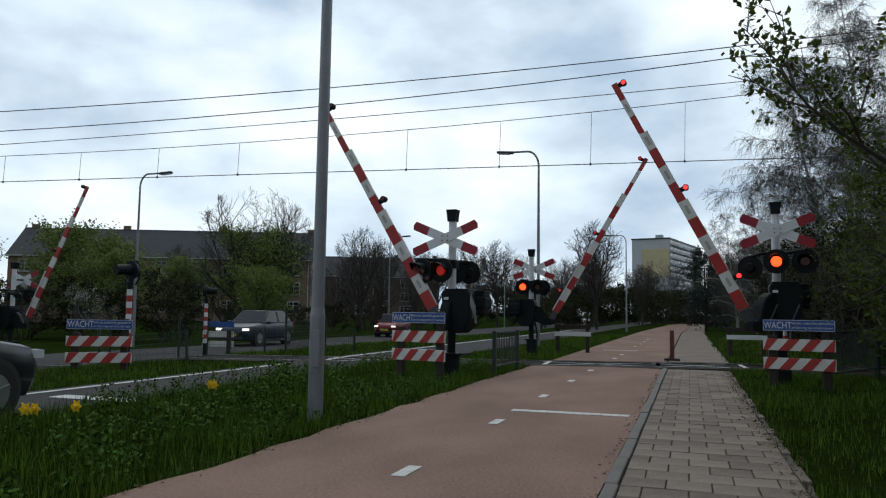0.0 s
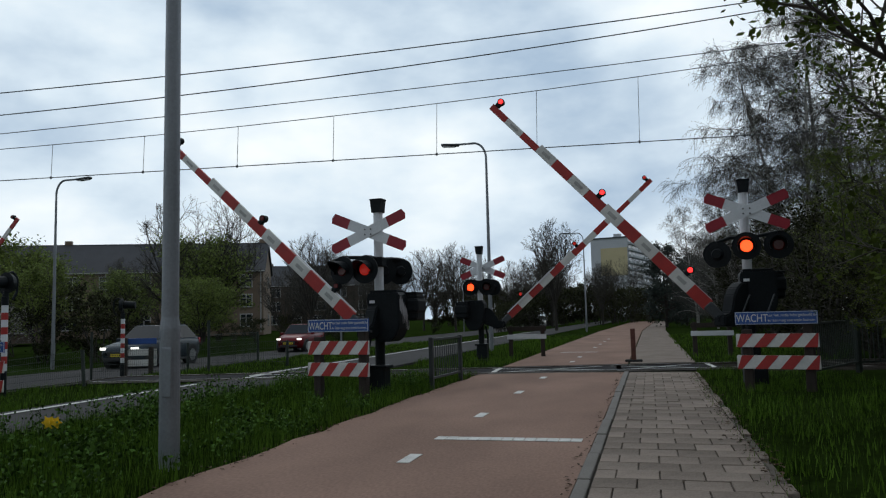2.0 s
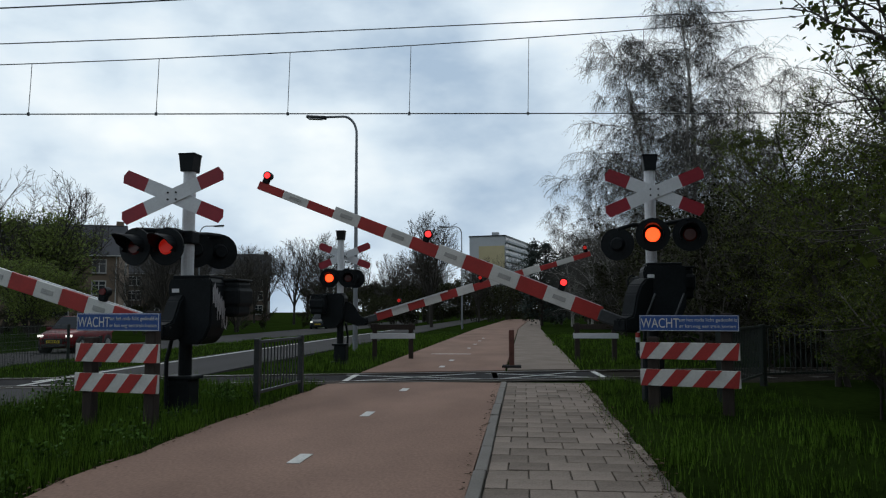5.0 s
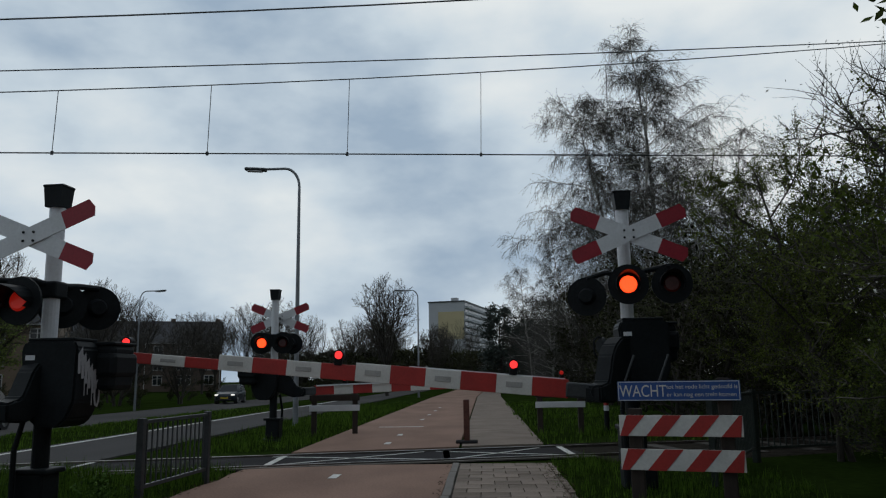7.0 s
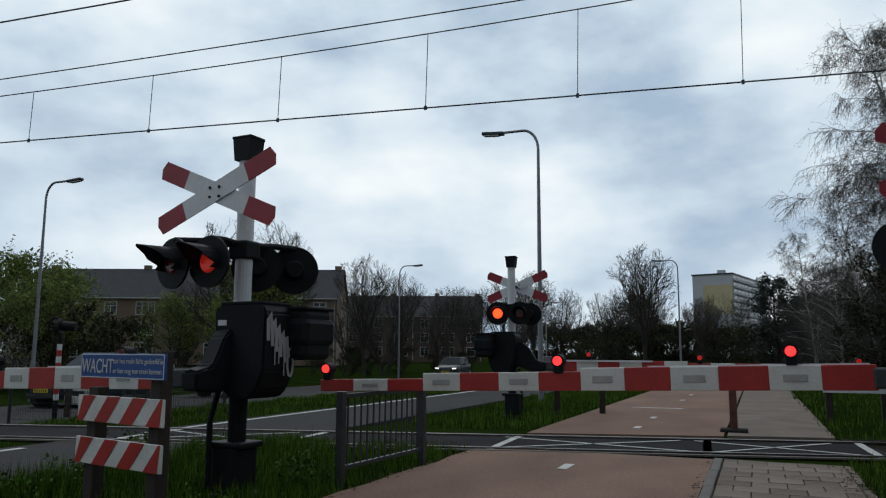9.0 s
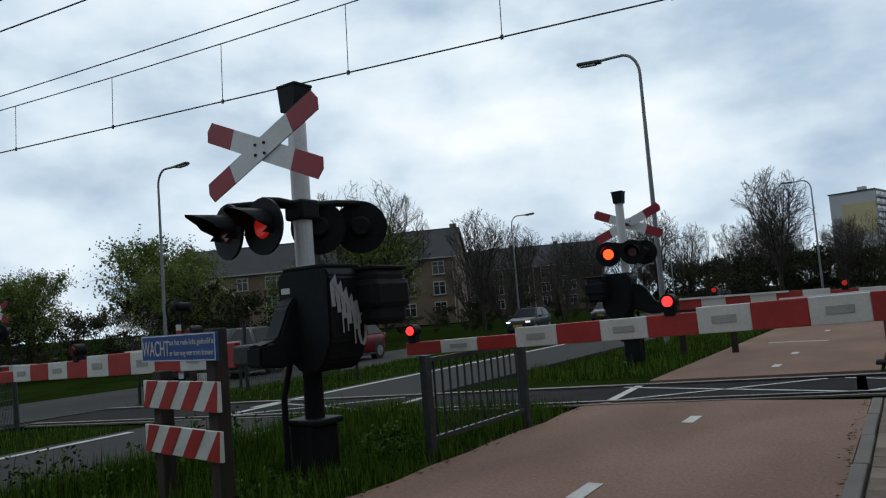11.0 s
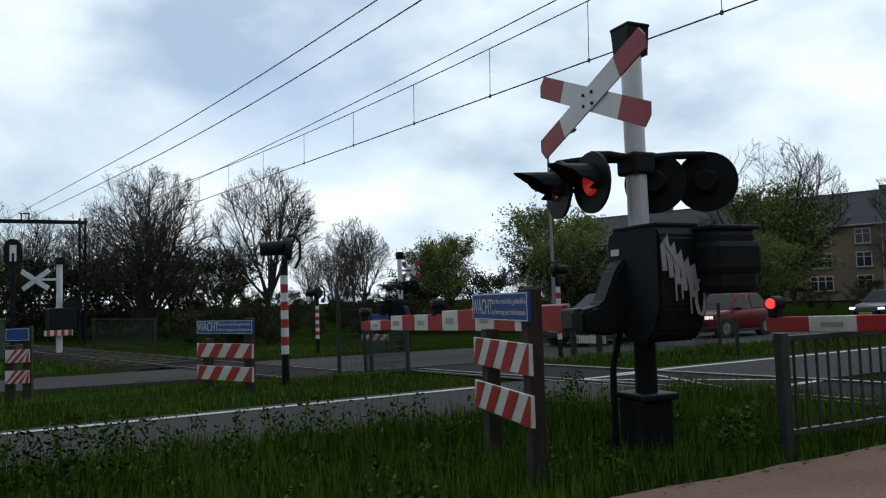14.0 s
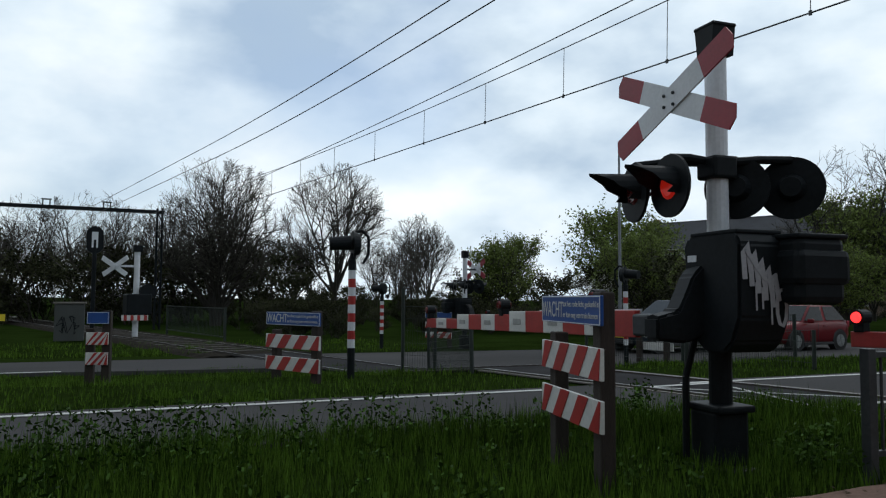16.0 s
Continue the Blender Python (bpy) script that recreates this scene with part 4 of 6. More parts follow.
def grow(seed, H, spread, limbs, subs, twigs, droop=0.0, leaves=0, leaf_size=0.06, trunk_r=None, bare=0.22, upright=0.5, stems=1, twig_r=0.008, cuts=2):
    """Tree in three meshes: trunk with limbs, twigs, leaves. Unit is metres."""
    rng = random.Random(seed)
    T, W, F = ([], []), ([], []), ([], [])
    tr = trunk_r or H * 0.014

    def walkbranch(p, d, length, r, seg, wig, sag, store, n):
        pts = [p.copy()]
        rr = r
        for i in range(seg):
            d = (d + Vector((rng.gauss(0, wig), rng.gauss(0, wig), rng.gauss(0, wig) - sag * (i + 1) / seg))).normalized()
            q = p + d * (length / seg)
            r2 = r * (1 - 0.75 * (i + 1) / seg)
            tube(*store, p, q, rr, r2, n)
            p, rr = q, r2
            pts.append(p.copy())
        return pts, d

    for st in range(stems):
        base = Vector((rng.uniform(-0.3, 0.3), rng.uniform(-0.3, 0.3), -0.1)) * (stems > 1) + Vector((0, 0, -0.1)) * (stems == 1)
        lean = Vector((rng.gauss(0, 0.04), rng.gauss(0, 0.04), 1)) + Vector((rng.gauss(0, 0.3), rng.gauss(0, 0.3), 0)) * (stems > 1)
        tpts, _ = walkbranch(base, lean.normalized(), H * (0.97 if stems == 1 else rng.uniform(0.6, 0.9)), tr / math.sqrt(stems), 9, 0.045, 0, T, 8)

        def on_trunk(f):
            k = min(int(f * 9), 8)
            return tpts[k].lerp(tpts[k + 1], f * 9 - k)
        for i in range(max(2, limbs // stems)):
            f = bare + (0.97 - bare) * (i + rng.random()) / max(2, limbs // stems)
            a = i * 2.4 + rng.uniform(-0.5, 0.5)
            shape = math.sin(math.pi * min(1, 0.25 + 0.75 * (f - bare) / (1 - bare))) ** 0.7
            ln = spread * (0.35 + 0.75 * shape) * rng.uniform(0.75, 1.15)
            d = Vector((math.cos(a), math.sin(a), upright + rng.uniform(-0.15, 0.3))).normalized()
            lp, ld = walkbranch(on_trunk(f), d, ln, tr * 0.42 * (1 - 0.6 * f), 5, 0.13, droop * 0.12, T, 5)
            for j in range(subs):
                g = 0.25 + 0.75 * (j + rng.random()) / subs
                k = min(int(g * 5), 4)
                p = lp[k].lerp(lp[k + 1], g * 5 - k)
                d2 = (ld + Vector((rng.gauss(0, 0.75), rng.gauss(0, 0.75), rng.gauss(0.1 + 0.35 * (1 - droop), 0.5)))).normalized()
                sp, sd = walkbranch(p, d2, ln * rng.uniform(0.28, 0.5), twig_r * 2.2, 3, 0.18, droop * 0.25, W, 3)
                for t in range(twigs):
                    h = 0.15 + 0.85 * rng.random()
                    k = min(int(h * 3), 2)
                    p2 = sp[k].lerp(sp[k + 1], h * 3 - k)
                    d3 = (sd * 0.6 + Vector((rng.gauss(0, 0.6), rng.gauss(0, 0.6), rng.gauss(0.05 + 0.3 * (1 - droop), 0.45) - droop * 0.9))).normalized()
                    tp, _ = walkbranch(p2, d3, ln * rng.uniform(0.12, 0.28), twig_r, cuts, 0.16, droop * 0.5, W, 3)
                    for q in range(leaves):
                        b = tp[rng.randint(0, cuts)]
                        leaf(*F, b + Vector((rng.gauss(0, 1), rng.gauss(0, 1), rng.gauss(0, 1))) * (leaf_size * 1.5), rng, leaf_size * rng.uniform(0.6, 1.2))
    return T, W, F


def grow_birch(seed, H, W, stems, limbs, strands=7, bud=0.03):
    """Birch: a few stems, rising limbs that arch over, and hanging strands of fine twig with buds."""
    rng = random.Random(seed)
    T, F, B = ([], []), ([], []), ([], [])

    def run(p, d, length, r0, r1, seg, wig, sag_, store, n):
        pts = [p.copy()]
        for i in range(seg):
            d = (d + Vector((rng.gauss(0, wig), rng.gauss(0, wig), rng.gauss(0, wig) - sag_))).normalized()
            q = p + d * (length / seg)
            tube(*store, p, q, r0 + (r1 - r0) * i / seg, r0 + (r1 - r0) * (i + 1) / seg, n)
            p = q
            pts.append(p.copy())
        return pts, d

    def along(pts, f):
        k = min(int(f * (len(pts) - 1)), len(pts) - 2)
        return pts[k].lerp(pts[k + 1], f * (len(pts) - 1) - k)

    for st in range(stems):
        a0 = st * 6.283 / stems + 0.7
        lean = Vector((0.11 * math.cos(a0), 0.11 * math.sin(a0), 1)) if stems > 1 else Vector((0, 0, 1))
        hs = H * (1.0 if st == 0 else rng.uniform(0.78, 0.9))
        stem, _ = run(Vector((0.2 * math.cos(a0), 0.2 * math.sin(a0), -0.1)), lean.normalized(), hs, 0.0095 * hs, 0.012, 12, 0.03, -0.012, T, 8)
        for i in range(limbs):
            f = 0.1 + 0.88 * (i + rng.random()) / limbs
            prof = 0.62 + 1.3 * f if f < 0.3 else 1.0 * ((1 - f) / 0.7) ** 0.55 + 0.08
            ln = W * prof * rng.uniform(0.7, 1.12) * (1.0 if stems == 1 else 0.85)
            a = i * 2.4 + rng.uniform(-0.5, 0.5)
            d = Vector((math.cos(a), math.sin(a), rng.uniform(0.55, 1.1))).normalized()
            lp, ld = run(along(stem, f), d, ln, 0.03 * (1 - 0.6 * f) + 0.012, 0.008, 6, 0.09, 0.07, T, 4)
            for j in range(int(5 + ln * 3.2)):
                g = 0.15 + 0.85 * rng.random()
                d2 = (ld * 0.7 + Vector((rng.gauss(0, 0.6), rng.gauss(0, 0.6), rng.gauss(0.15, 0.4)))).normalized()
                sp, sd = run(along(lp, g), d2, ln * rng.uniform(0.16, 0.34) + 0.25, 0.01, 0.006, 3, 0.14, 0.16, F, 3)
                for k in range(strands):
                    p = along(sp, rng.uniform(0.1, 1))
                    d3 = (sd * 0.5 + Vector((rng.gauss(0, 0.45), rng.gauss(0, 0.45), -0.35 + rng.gauss(0, 0.35)))).normalized()
                    tp, _ = run(p, d3, rng.uniform(0.3, 0.95), 0.0055, 0.0035, 2, 0.12, 0.35, F, 3)
                    for m in (1, 2):
                        leaf(*B, tp[m] + Vector((rng.gauss(0, 0.04), rng.gauss(0, 0.04), rng.gauss(0, 0.06))), rng, bud * rng.uniform(0.6, 1.2))
    return T, F, B


def tree(m, data, bark, twig_m, leaf_m, label, name="tree", group="trees"):
    t = empty(name, m, label, "tree" if "tree" in name else "shrub", group)
    part("trunk", data[0], bark, t)
    part("twig_crown", data[1], twig_m, t)
    if data[2][0]:
        part("foliage", data[2], leaf_m, t)
    return t


def spot(x, y, s, rz, z=0.0):
    return pose(x, y, z, 0, 0, rz) @ Matrix.Scale(s, 4)


def relabel(ob, label):
    ob["label"] = label
    return ob


def build_trees():
    rng = random.Random(21)
    birch = grow_birch(2, 19.6, 5.7, 3, 46, 14, 0.036)
    b = tree(pose(9.3, 48.5, 0), birch, BIRCHBARK, FINE, BUD, "tall drooping birch in bud behind the hedge", "birch_tree")
    small = grow_birch(3, 13.6, 4.4, 2, 38, 9, 0.038)
    b = tree(pose(12.8, 47.6, 0), small, BIRCHBARK, FINE, BUD, "smaller drooping birch tree in bud", "birch_tree")
    for x, y, s, r in ( (7.2, 52, 0.66, 160), (14.2, 49, 0.72, 240), (18.5, 44, 0.7, 20), (7.6, 78, 0.62, 300), (22, 50, 0.8, 120), (6.4, 62, 0.6, 40), (5.6, 70, 0.7, 210)):
        relabel(copy_thing(b, spot(x, y, s, r)), "smaller drooping birch tree in bud")
    bare = grow_fan(5, 8.7, 8, (9, 6, 4), 0.13, fork=0.24, fan=0.62, twig_r=0.014, wide=0.33)
    t = tree(pose(-5.0, 66, 0), bare, BARK, TWIG, BUD, "bare tree with fine upright twigs in the verge", "bare_tree")
    for x, y, s, r in ((-19.2, 52.6, 0.8, 40), (-7.5, 84, 0.9, 200), (-15.5, 76, 0.95, 10), (-21, 84, 1.0, 100), (-28, 92, 1.0, 250), (-10, 100, 0.95, 310), (-4, 110, 0.9, 60), (-16, 118, 1.1, 170),
                       (-25, 70, 0.9, 33), (-24.5, 78, 0.85, 133), (-33, 110, 1.1, 80), (-60, 40, 1.0, 90), (-54, 46, 0.5, 200), (-64, 52, 0.9, 300), (-3, 92, 0.8, 222), (-44, 66, 0.85, 15), (-12, 132, 1.1, 290)):
        copy_thing(t, spot(x, y, s, r))
    near = grow_fan(6, 9.6, 9, (10, 8, 5), 0.17, fork=0.22, fan=0.8, twig_r=0.011, wide=0.34)
    tree(pose(-41.4, 27.2, -0.4), near, BARK, TWIG, BUD, "tall bare tree with a forked open crown", "bare_tree")
    thick = grow_fan(11, 9.6, 18, (10, 8, 5), 0.2, fork=0.12, fan=1.0, leaves=1, leaf_size=0.04, twig_r=0.011, stems=2, wide=0.42)
    tree(pose(-42.7, 20.6, -0.4), thick, BARK, TWIG, BUD, "broad bare many-stemmed tree by the railway", "bare_tree")
    full = grow_fan(9, 9.6, 12, (8, 6, 4), 0.16, fork=0.1, fan=0.95, twig_r=0.014, stems=2, wide=0.42)
    t2 = tree(spot(-28.8, 54.6, 1.1, 0), full, BARK, TWIG, BUD, "broad bare many-stemmed tree", "bare_tree")
    for x, y, s, r in ((-50, 14, 0.75, 60), (-58, 9, 0.8, 100), (-70, 16, 0.9, 200), (-49, 35, 0.42, 300), (-66, 30, 0.8, 45), (-75, 44, 0.8, 145), (-52, 2, 0.7, 10), (-64, -6, 0.75, 70), (-12, 96, 0.8, 0), (9, 98, 0.9, 20), (14, 84, 0.9, 120), (-20, 104, 0.9, 90), (-2, 130, 1.0, 10), (5, 120, 1.0, 40), (-30, 120, 1.0, 80)):
        copy_thing(t2, spot(x, y, s, r))
    green = grow(13, 7.2, 2.7, 30, 9, 7, droop=0.05, leaves=6, leaf_size=0.085, trunk_r=0.12, bare=0.12, upright=0.8, stems=2, cuts=1)
    t3 = tree(pose(-30.4, 39.2, 0), green, BARK, TWIG, LEAF, "spring tree with fresh green leaves", "leafing_tree")
    for x, y, s, r in ((-28.2, 54, 1.25, 30), (-25.5, 36.5, 0.7, 140), (-33, 34, 0.75, 220), (-36, 44, 0.8, 300), (-23, 46, 0.65, 10), (-36, 56, 0.9, 100)):
        copy_thing(t3, spot(x, y, s, r))
    con = grow(17, 7.0, 1.5, 34, 7, 5, droop=0.15, leaves=6, leaf_size=0.11, trunk_r=0.14, bare=0.05, upright=0.25)
    t4 = tree(pose(3.3, 74, 0), con, BARK, TWIG, CONIFER, "dark evergreen at the end of the path", "evergreen_tree")
    copy_thing(t4, spot(5.2, 80, 0.9, 80))
    # shrubs beside the pavement
    sh = grow(23, 3.4, 1.35, 30, 8, 5, droop=0.0, leaves=18, leaf_size=0.027, trunk_r=0.09, bare=0.03, upright=0.8, stems=6, twig_r=0.005, cuts=1)
    s1 = tree(pose(8.9, 16.7, 0), sh, BARK, TWIG, DARKLEAF, "dense dark green hawthorn shrub beside the pavement", "hawthorn_shrub", "hedge shrubs")
    for x, y, s, r in ((5.5, 14.3, 0.95, 140), (5.5, 12.4, 0.95, 320), (5.8, 15.9, 0.85, 85), (7.1, 14.3, 1.3, 50), (5.35, 11.9, 1.3, 110), (4.95, 9.4, 1.3, 200), (5.6, 12.9, 1.3, 30), (9.3, 18.3, 1.3, 260), (11.3, 20.6, 1.2, 150), (6.2, 13.6, 1.35, 75), (5.9, 18.9, 0.5, 10), (6.6, 20.0, 0.6, 190),
                       (7.4, 21.6, 0.6, 280), (6.9, 17.4, 0.75, 60), (6.0, 15.4, 0.8, 130), (4.7, 10.5, 0.65, 250), (8.4, 19.0, 0.8, 30), (8.4, 15.4, 1.3, 310), (12.4, 22, 1.2, 300), (13, 25.5, 1.2, 45), (6.2, 6.8, 1.3, 90), (7.6, 16.2, 1.1, 20)):
        copy_thing(s1, spot(x, y, s, r))
    bl = grow(29, 6.2, 2.4, 20, 8, 6, droop=0.05, leaves=3, leaf_size=0.03, trunk_r=0.1, bare=0.2, upright=0.55, stems=2, twig_r=0.006)
    t5 = tree(pose(9.0, 20.4, 0), bl, BARK, TWIG, BLOSSOM, "blossoming blackthorn with white flowers over the hedge", "blossom_tree")
    copy_thing(t5, spot(7.9, 18.6, 1.0, 130))
    copy_thing(t5, spot(10.8, 22.5, 1.1, 20))
    copy_thing(t5, spot(9.6, 26.0, 1.0, 220))
    copy_thing(t5, spot(-24, 33.5, 0.42, 60))
    lf = grow(31, 7.5, 2.6, 26, 9, 7, droop=0.05, leaves=24, leaf_size=0.026, trunk_r=0.1, bare=0.15, upright=0.6, stems=2, twig_r=0.006)
    t6 = tree(pose(7.4, 13.2, 0), lf, BARK, TWIG, OLIVE, "young tree with fresh yellow-green leaves over the hedge", "leafing_tree")
    for x, y, s, r in ((7.2, 11.5, 0.8, 120), (9.2, 15.4, 0.95, 210), (6.6, 9.8, 0.85, 80), (8.6, 12.2, 0.95, 300), (8.4, 16.4, 0.75, 30), (10.2, 13.6, 1.05, 170), (7.2, 8.2, 0.75, 240), (10.4, 17.4, 0.8, 100), (6.3, 12.4, 0.6, 15), (5.9, 15.2, 0.62, 55), (5.6, 13.5, 0.6, 155), (6.5, 17.3, 0.66, 255), (7.0, 22.8, 0.7, 345), (7.9, 24.8, 0.8, 130)):
        copy_thing(t6, spot(x, y, s, r))
    # dark hedge belts in the distance
    far = grow(37, 4.6, 1.7, 15, 5, 3, droop=0.0, leaves=9, leaf_size=0.105, trunk_r=0.1, bare=0.02, upright=0.8, stems=5, twig_r=0.012, cuts=1)
    t7 = tree(pose(8.0, 31, 0), far, BARK, TWIG, THICKET, "dense dark brown-green thicket shrub", "thicket_shrub", "thicket shrubs")
    rows = [(6.3 + 0.045 * (y - 28) + rng.uniform(-0.4, 0.8), y, rng.uniform(0.75, 1.15)) for y in range(28, 96, 4)]
    rows += [(10.5 + rng.uniform(-1, 1), y, rng.uniform(1.1, 1.5)) for y in range(26, 90, 5)]
    rows += [(-20 - i * 2.2, 36 - i * 0.2 + rng.uniform(-1.5, 1.5), rng.uniform(0.5, 0.8)) for i in range(13)]
    rows += [(-45 - rng.uniform(0, 3), 40 - i * 1.7, rng.uniform(0.75, 1.05)) for i in range(34)]
    rows += [(-51 - rng.uniform(0, 3), 42 - i * 2.2, rng.uniform(1.0, 1.4)) for i in range(28)]
    rows += [(-20 - i * 2.1, 60 + i * 0.5 + rng.uniform(-2, 2), rng.uniform(0.28, 0.42)) for i in range(16)]
    rows += [(-20 - i * 2.2, 80 + rng.uniform(-4, 4), rng.uniform(0.4, 0.6)) for i in range(14)]
    rows += [(-20 + i * 2.0, 104 + rng.uniform(-5, 5), rng.uniform(0.9, 1.3)) for i in range(16)]
    rows += [(-9.5 + rng.uniform(-0.8, 0.8), 66 + i * 4.5, rng.uniform(0.5, 0.9)) for i in range(9)]
    rows += [(-40 + rng.uniform(-2, 2), 38 - i * 1.5, rng.uniform(0.5, 0.75)) for i in range(9)]
    rows += [(rng.uniform(-38, -27), rng.uniform(20.5, 34), rng.uniform(0.2, 0.4)) for i in range(46)]
    rows += [(rng.uniform(-41, -31), rng.uniform(-8, 11), rng.uniform(0.25, 0.45)) for i in range(40)]
    rows += [(rng.uniform(6.2, 11), rng.uniform(23.5, 28), rng.uniform(0.35, 0.6)) for i in range(14)]
    rows += [(-57 + rng.uniform(-2, 2), -14 + i * 1.7, rng.uniform(0.42, 0.6)) for i in range(46)]
    rows = [(x, y, s * (0.5 if x < -38 and 27 < y < 60 else 1.0)) for x, y, s in rows]
    finer = grow(41, 4.6, 1.7, 20, 6, 5, droop=0.0, leaves=9, leaf_size=0.05, trunk_r=0.1, bare=0.02, upright=0.8, stems=5, twig_r=0.009, cuts=1)
    t8 = tree(pose(7.8, 27.0, 0), finer, BARK, TWIG, THICKET, "dense dark brown-green thicket shrub", "thicket_shrub", "thicket shrubs")
    rows += [(-38 + i * 2.0, 152 + rng.uniform(-3, 3), rng.uniform(1.5, 1.9)) for i in range(15)]
    rows += [(-15 + i * 1.3, 142 + rng.uniform(-1, 1), rng.uniform(1.0, 1.4)) for i in range(14)]
    rows += [(-4 + i * 1.1, 120 + rng.uniform(-3, 3), rng.uniform(0.6, 0.9)) for i in range(12)]
    for x, y, s in rows:
        copy_thing(t8 if x > 0 and y < 52 else t7, spot(x, y, s, rng.uniform(0, 360), gz(x)))
    # bare brown hedges in front of the houses
    for i in range(8):
        copy_thing(t2, spot(-21 - i * 4.1 + rng.uniform(-0.7, 0.7), 66 + rng.uniform(-6, 12), rng.uniform(0.5, 0.75), rng.uniform(0, 360), -0.4))
    for i in range(12):
        copy_thing(t, spot(-48 - rng.uniform(0, 10), 44 - i * 5 + rng.uniform(-1, 1), rng.uniform(0.6, 0.85), rng.uniform(0, 360), -0.4))


def scatter_blades(seed, n, region, hmin, hmax, w, lean=0.35, clump=0):
    rng = np.random.default_rng(seed)
    x0, x1, y0, y1 = region
    x, y = rng.uniform(x0, x1, n), rng.uniform(y0, y1, n)
    if clump:
        cx, cy = rng.uniform(x0, x1, clump), rng.uniform(y0, y1, clump)
        k = rng.integers(0, clump, n)
        pick = rng.random(n) < 0.55
        x = np.where(pick, np.clip(cx[k] + rng.normal(0, 0.12, n), x0, x1), x)
        y = np.where(pick, cy[k] + rng.normal(0, 0.12, n), y)
    h = rng.uniform(hmin, hmax, n) * np.where(rng.random(n) < 0.1, 1.5, 1.0)
    a = rng.uniform(0, 2 * np.pi, n)
    b = rng.uniform(0, 2 * np.pi, n)
    z = -0.06 - 0.4 * np.clip((-9.3 - x) / 3.7, 0, 1)
    dx, dy = np.cos(a) * w, np.sin(a) * w
    lx, ly = np.cos(b) * h * lean * rng.random(n), np.sin(b) * h * lean * rng.random(n)
    v = np.empty((n, 3, 3))
    v[:, 0] = np.stack([x - dx, y - dy, z], 1)
    v[:, 1] = np.stack([x + dx, y + dy, z], 1)
    v[:, 2] = np.stack([x + lx, y + ly, z + h], 1)
    me = bpy.data.meshes.new("grass_tufts")
    me.from_pydata(v.reshape(-1, 3).tolist(), [], np.arange(3 * n).reshape(-1, 3).tolist())
    return me


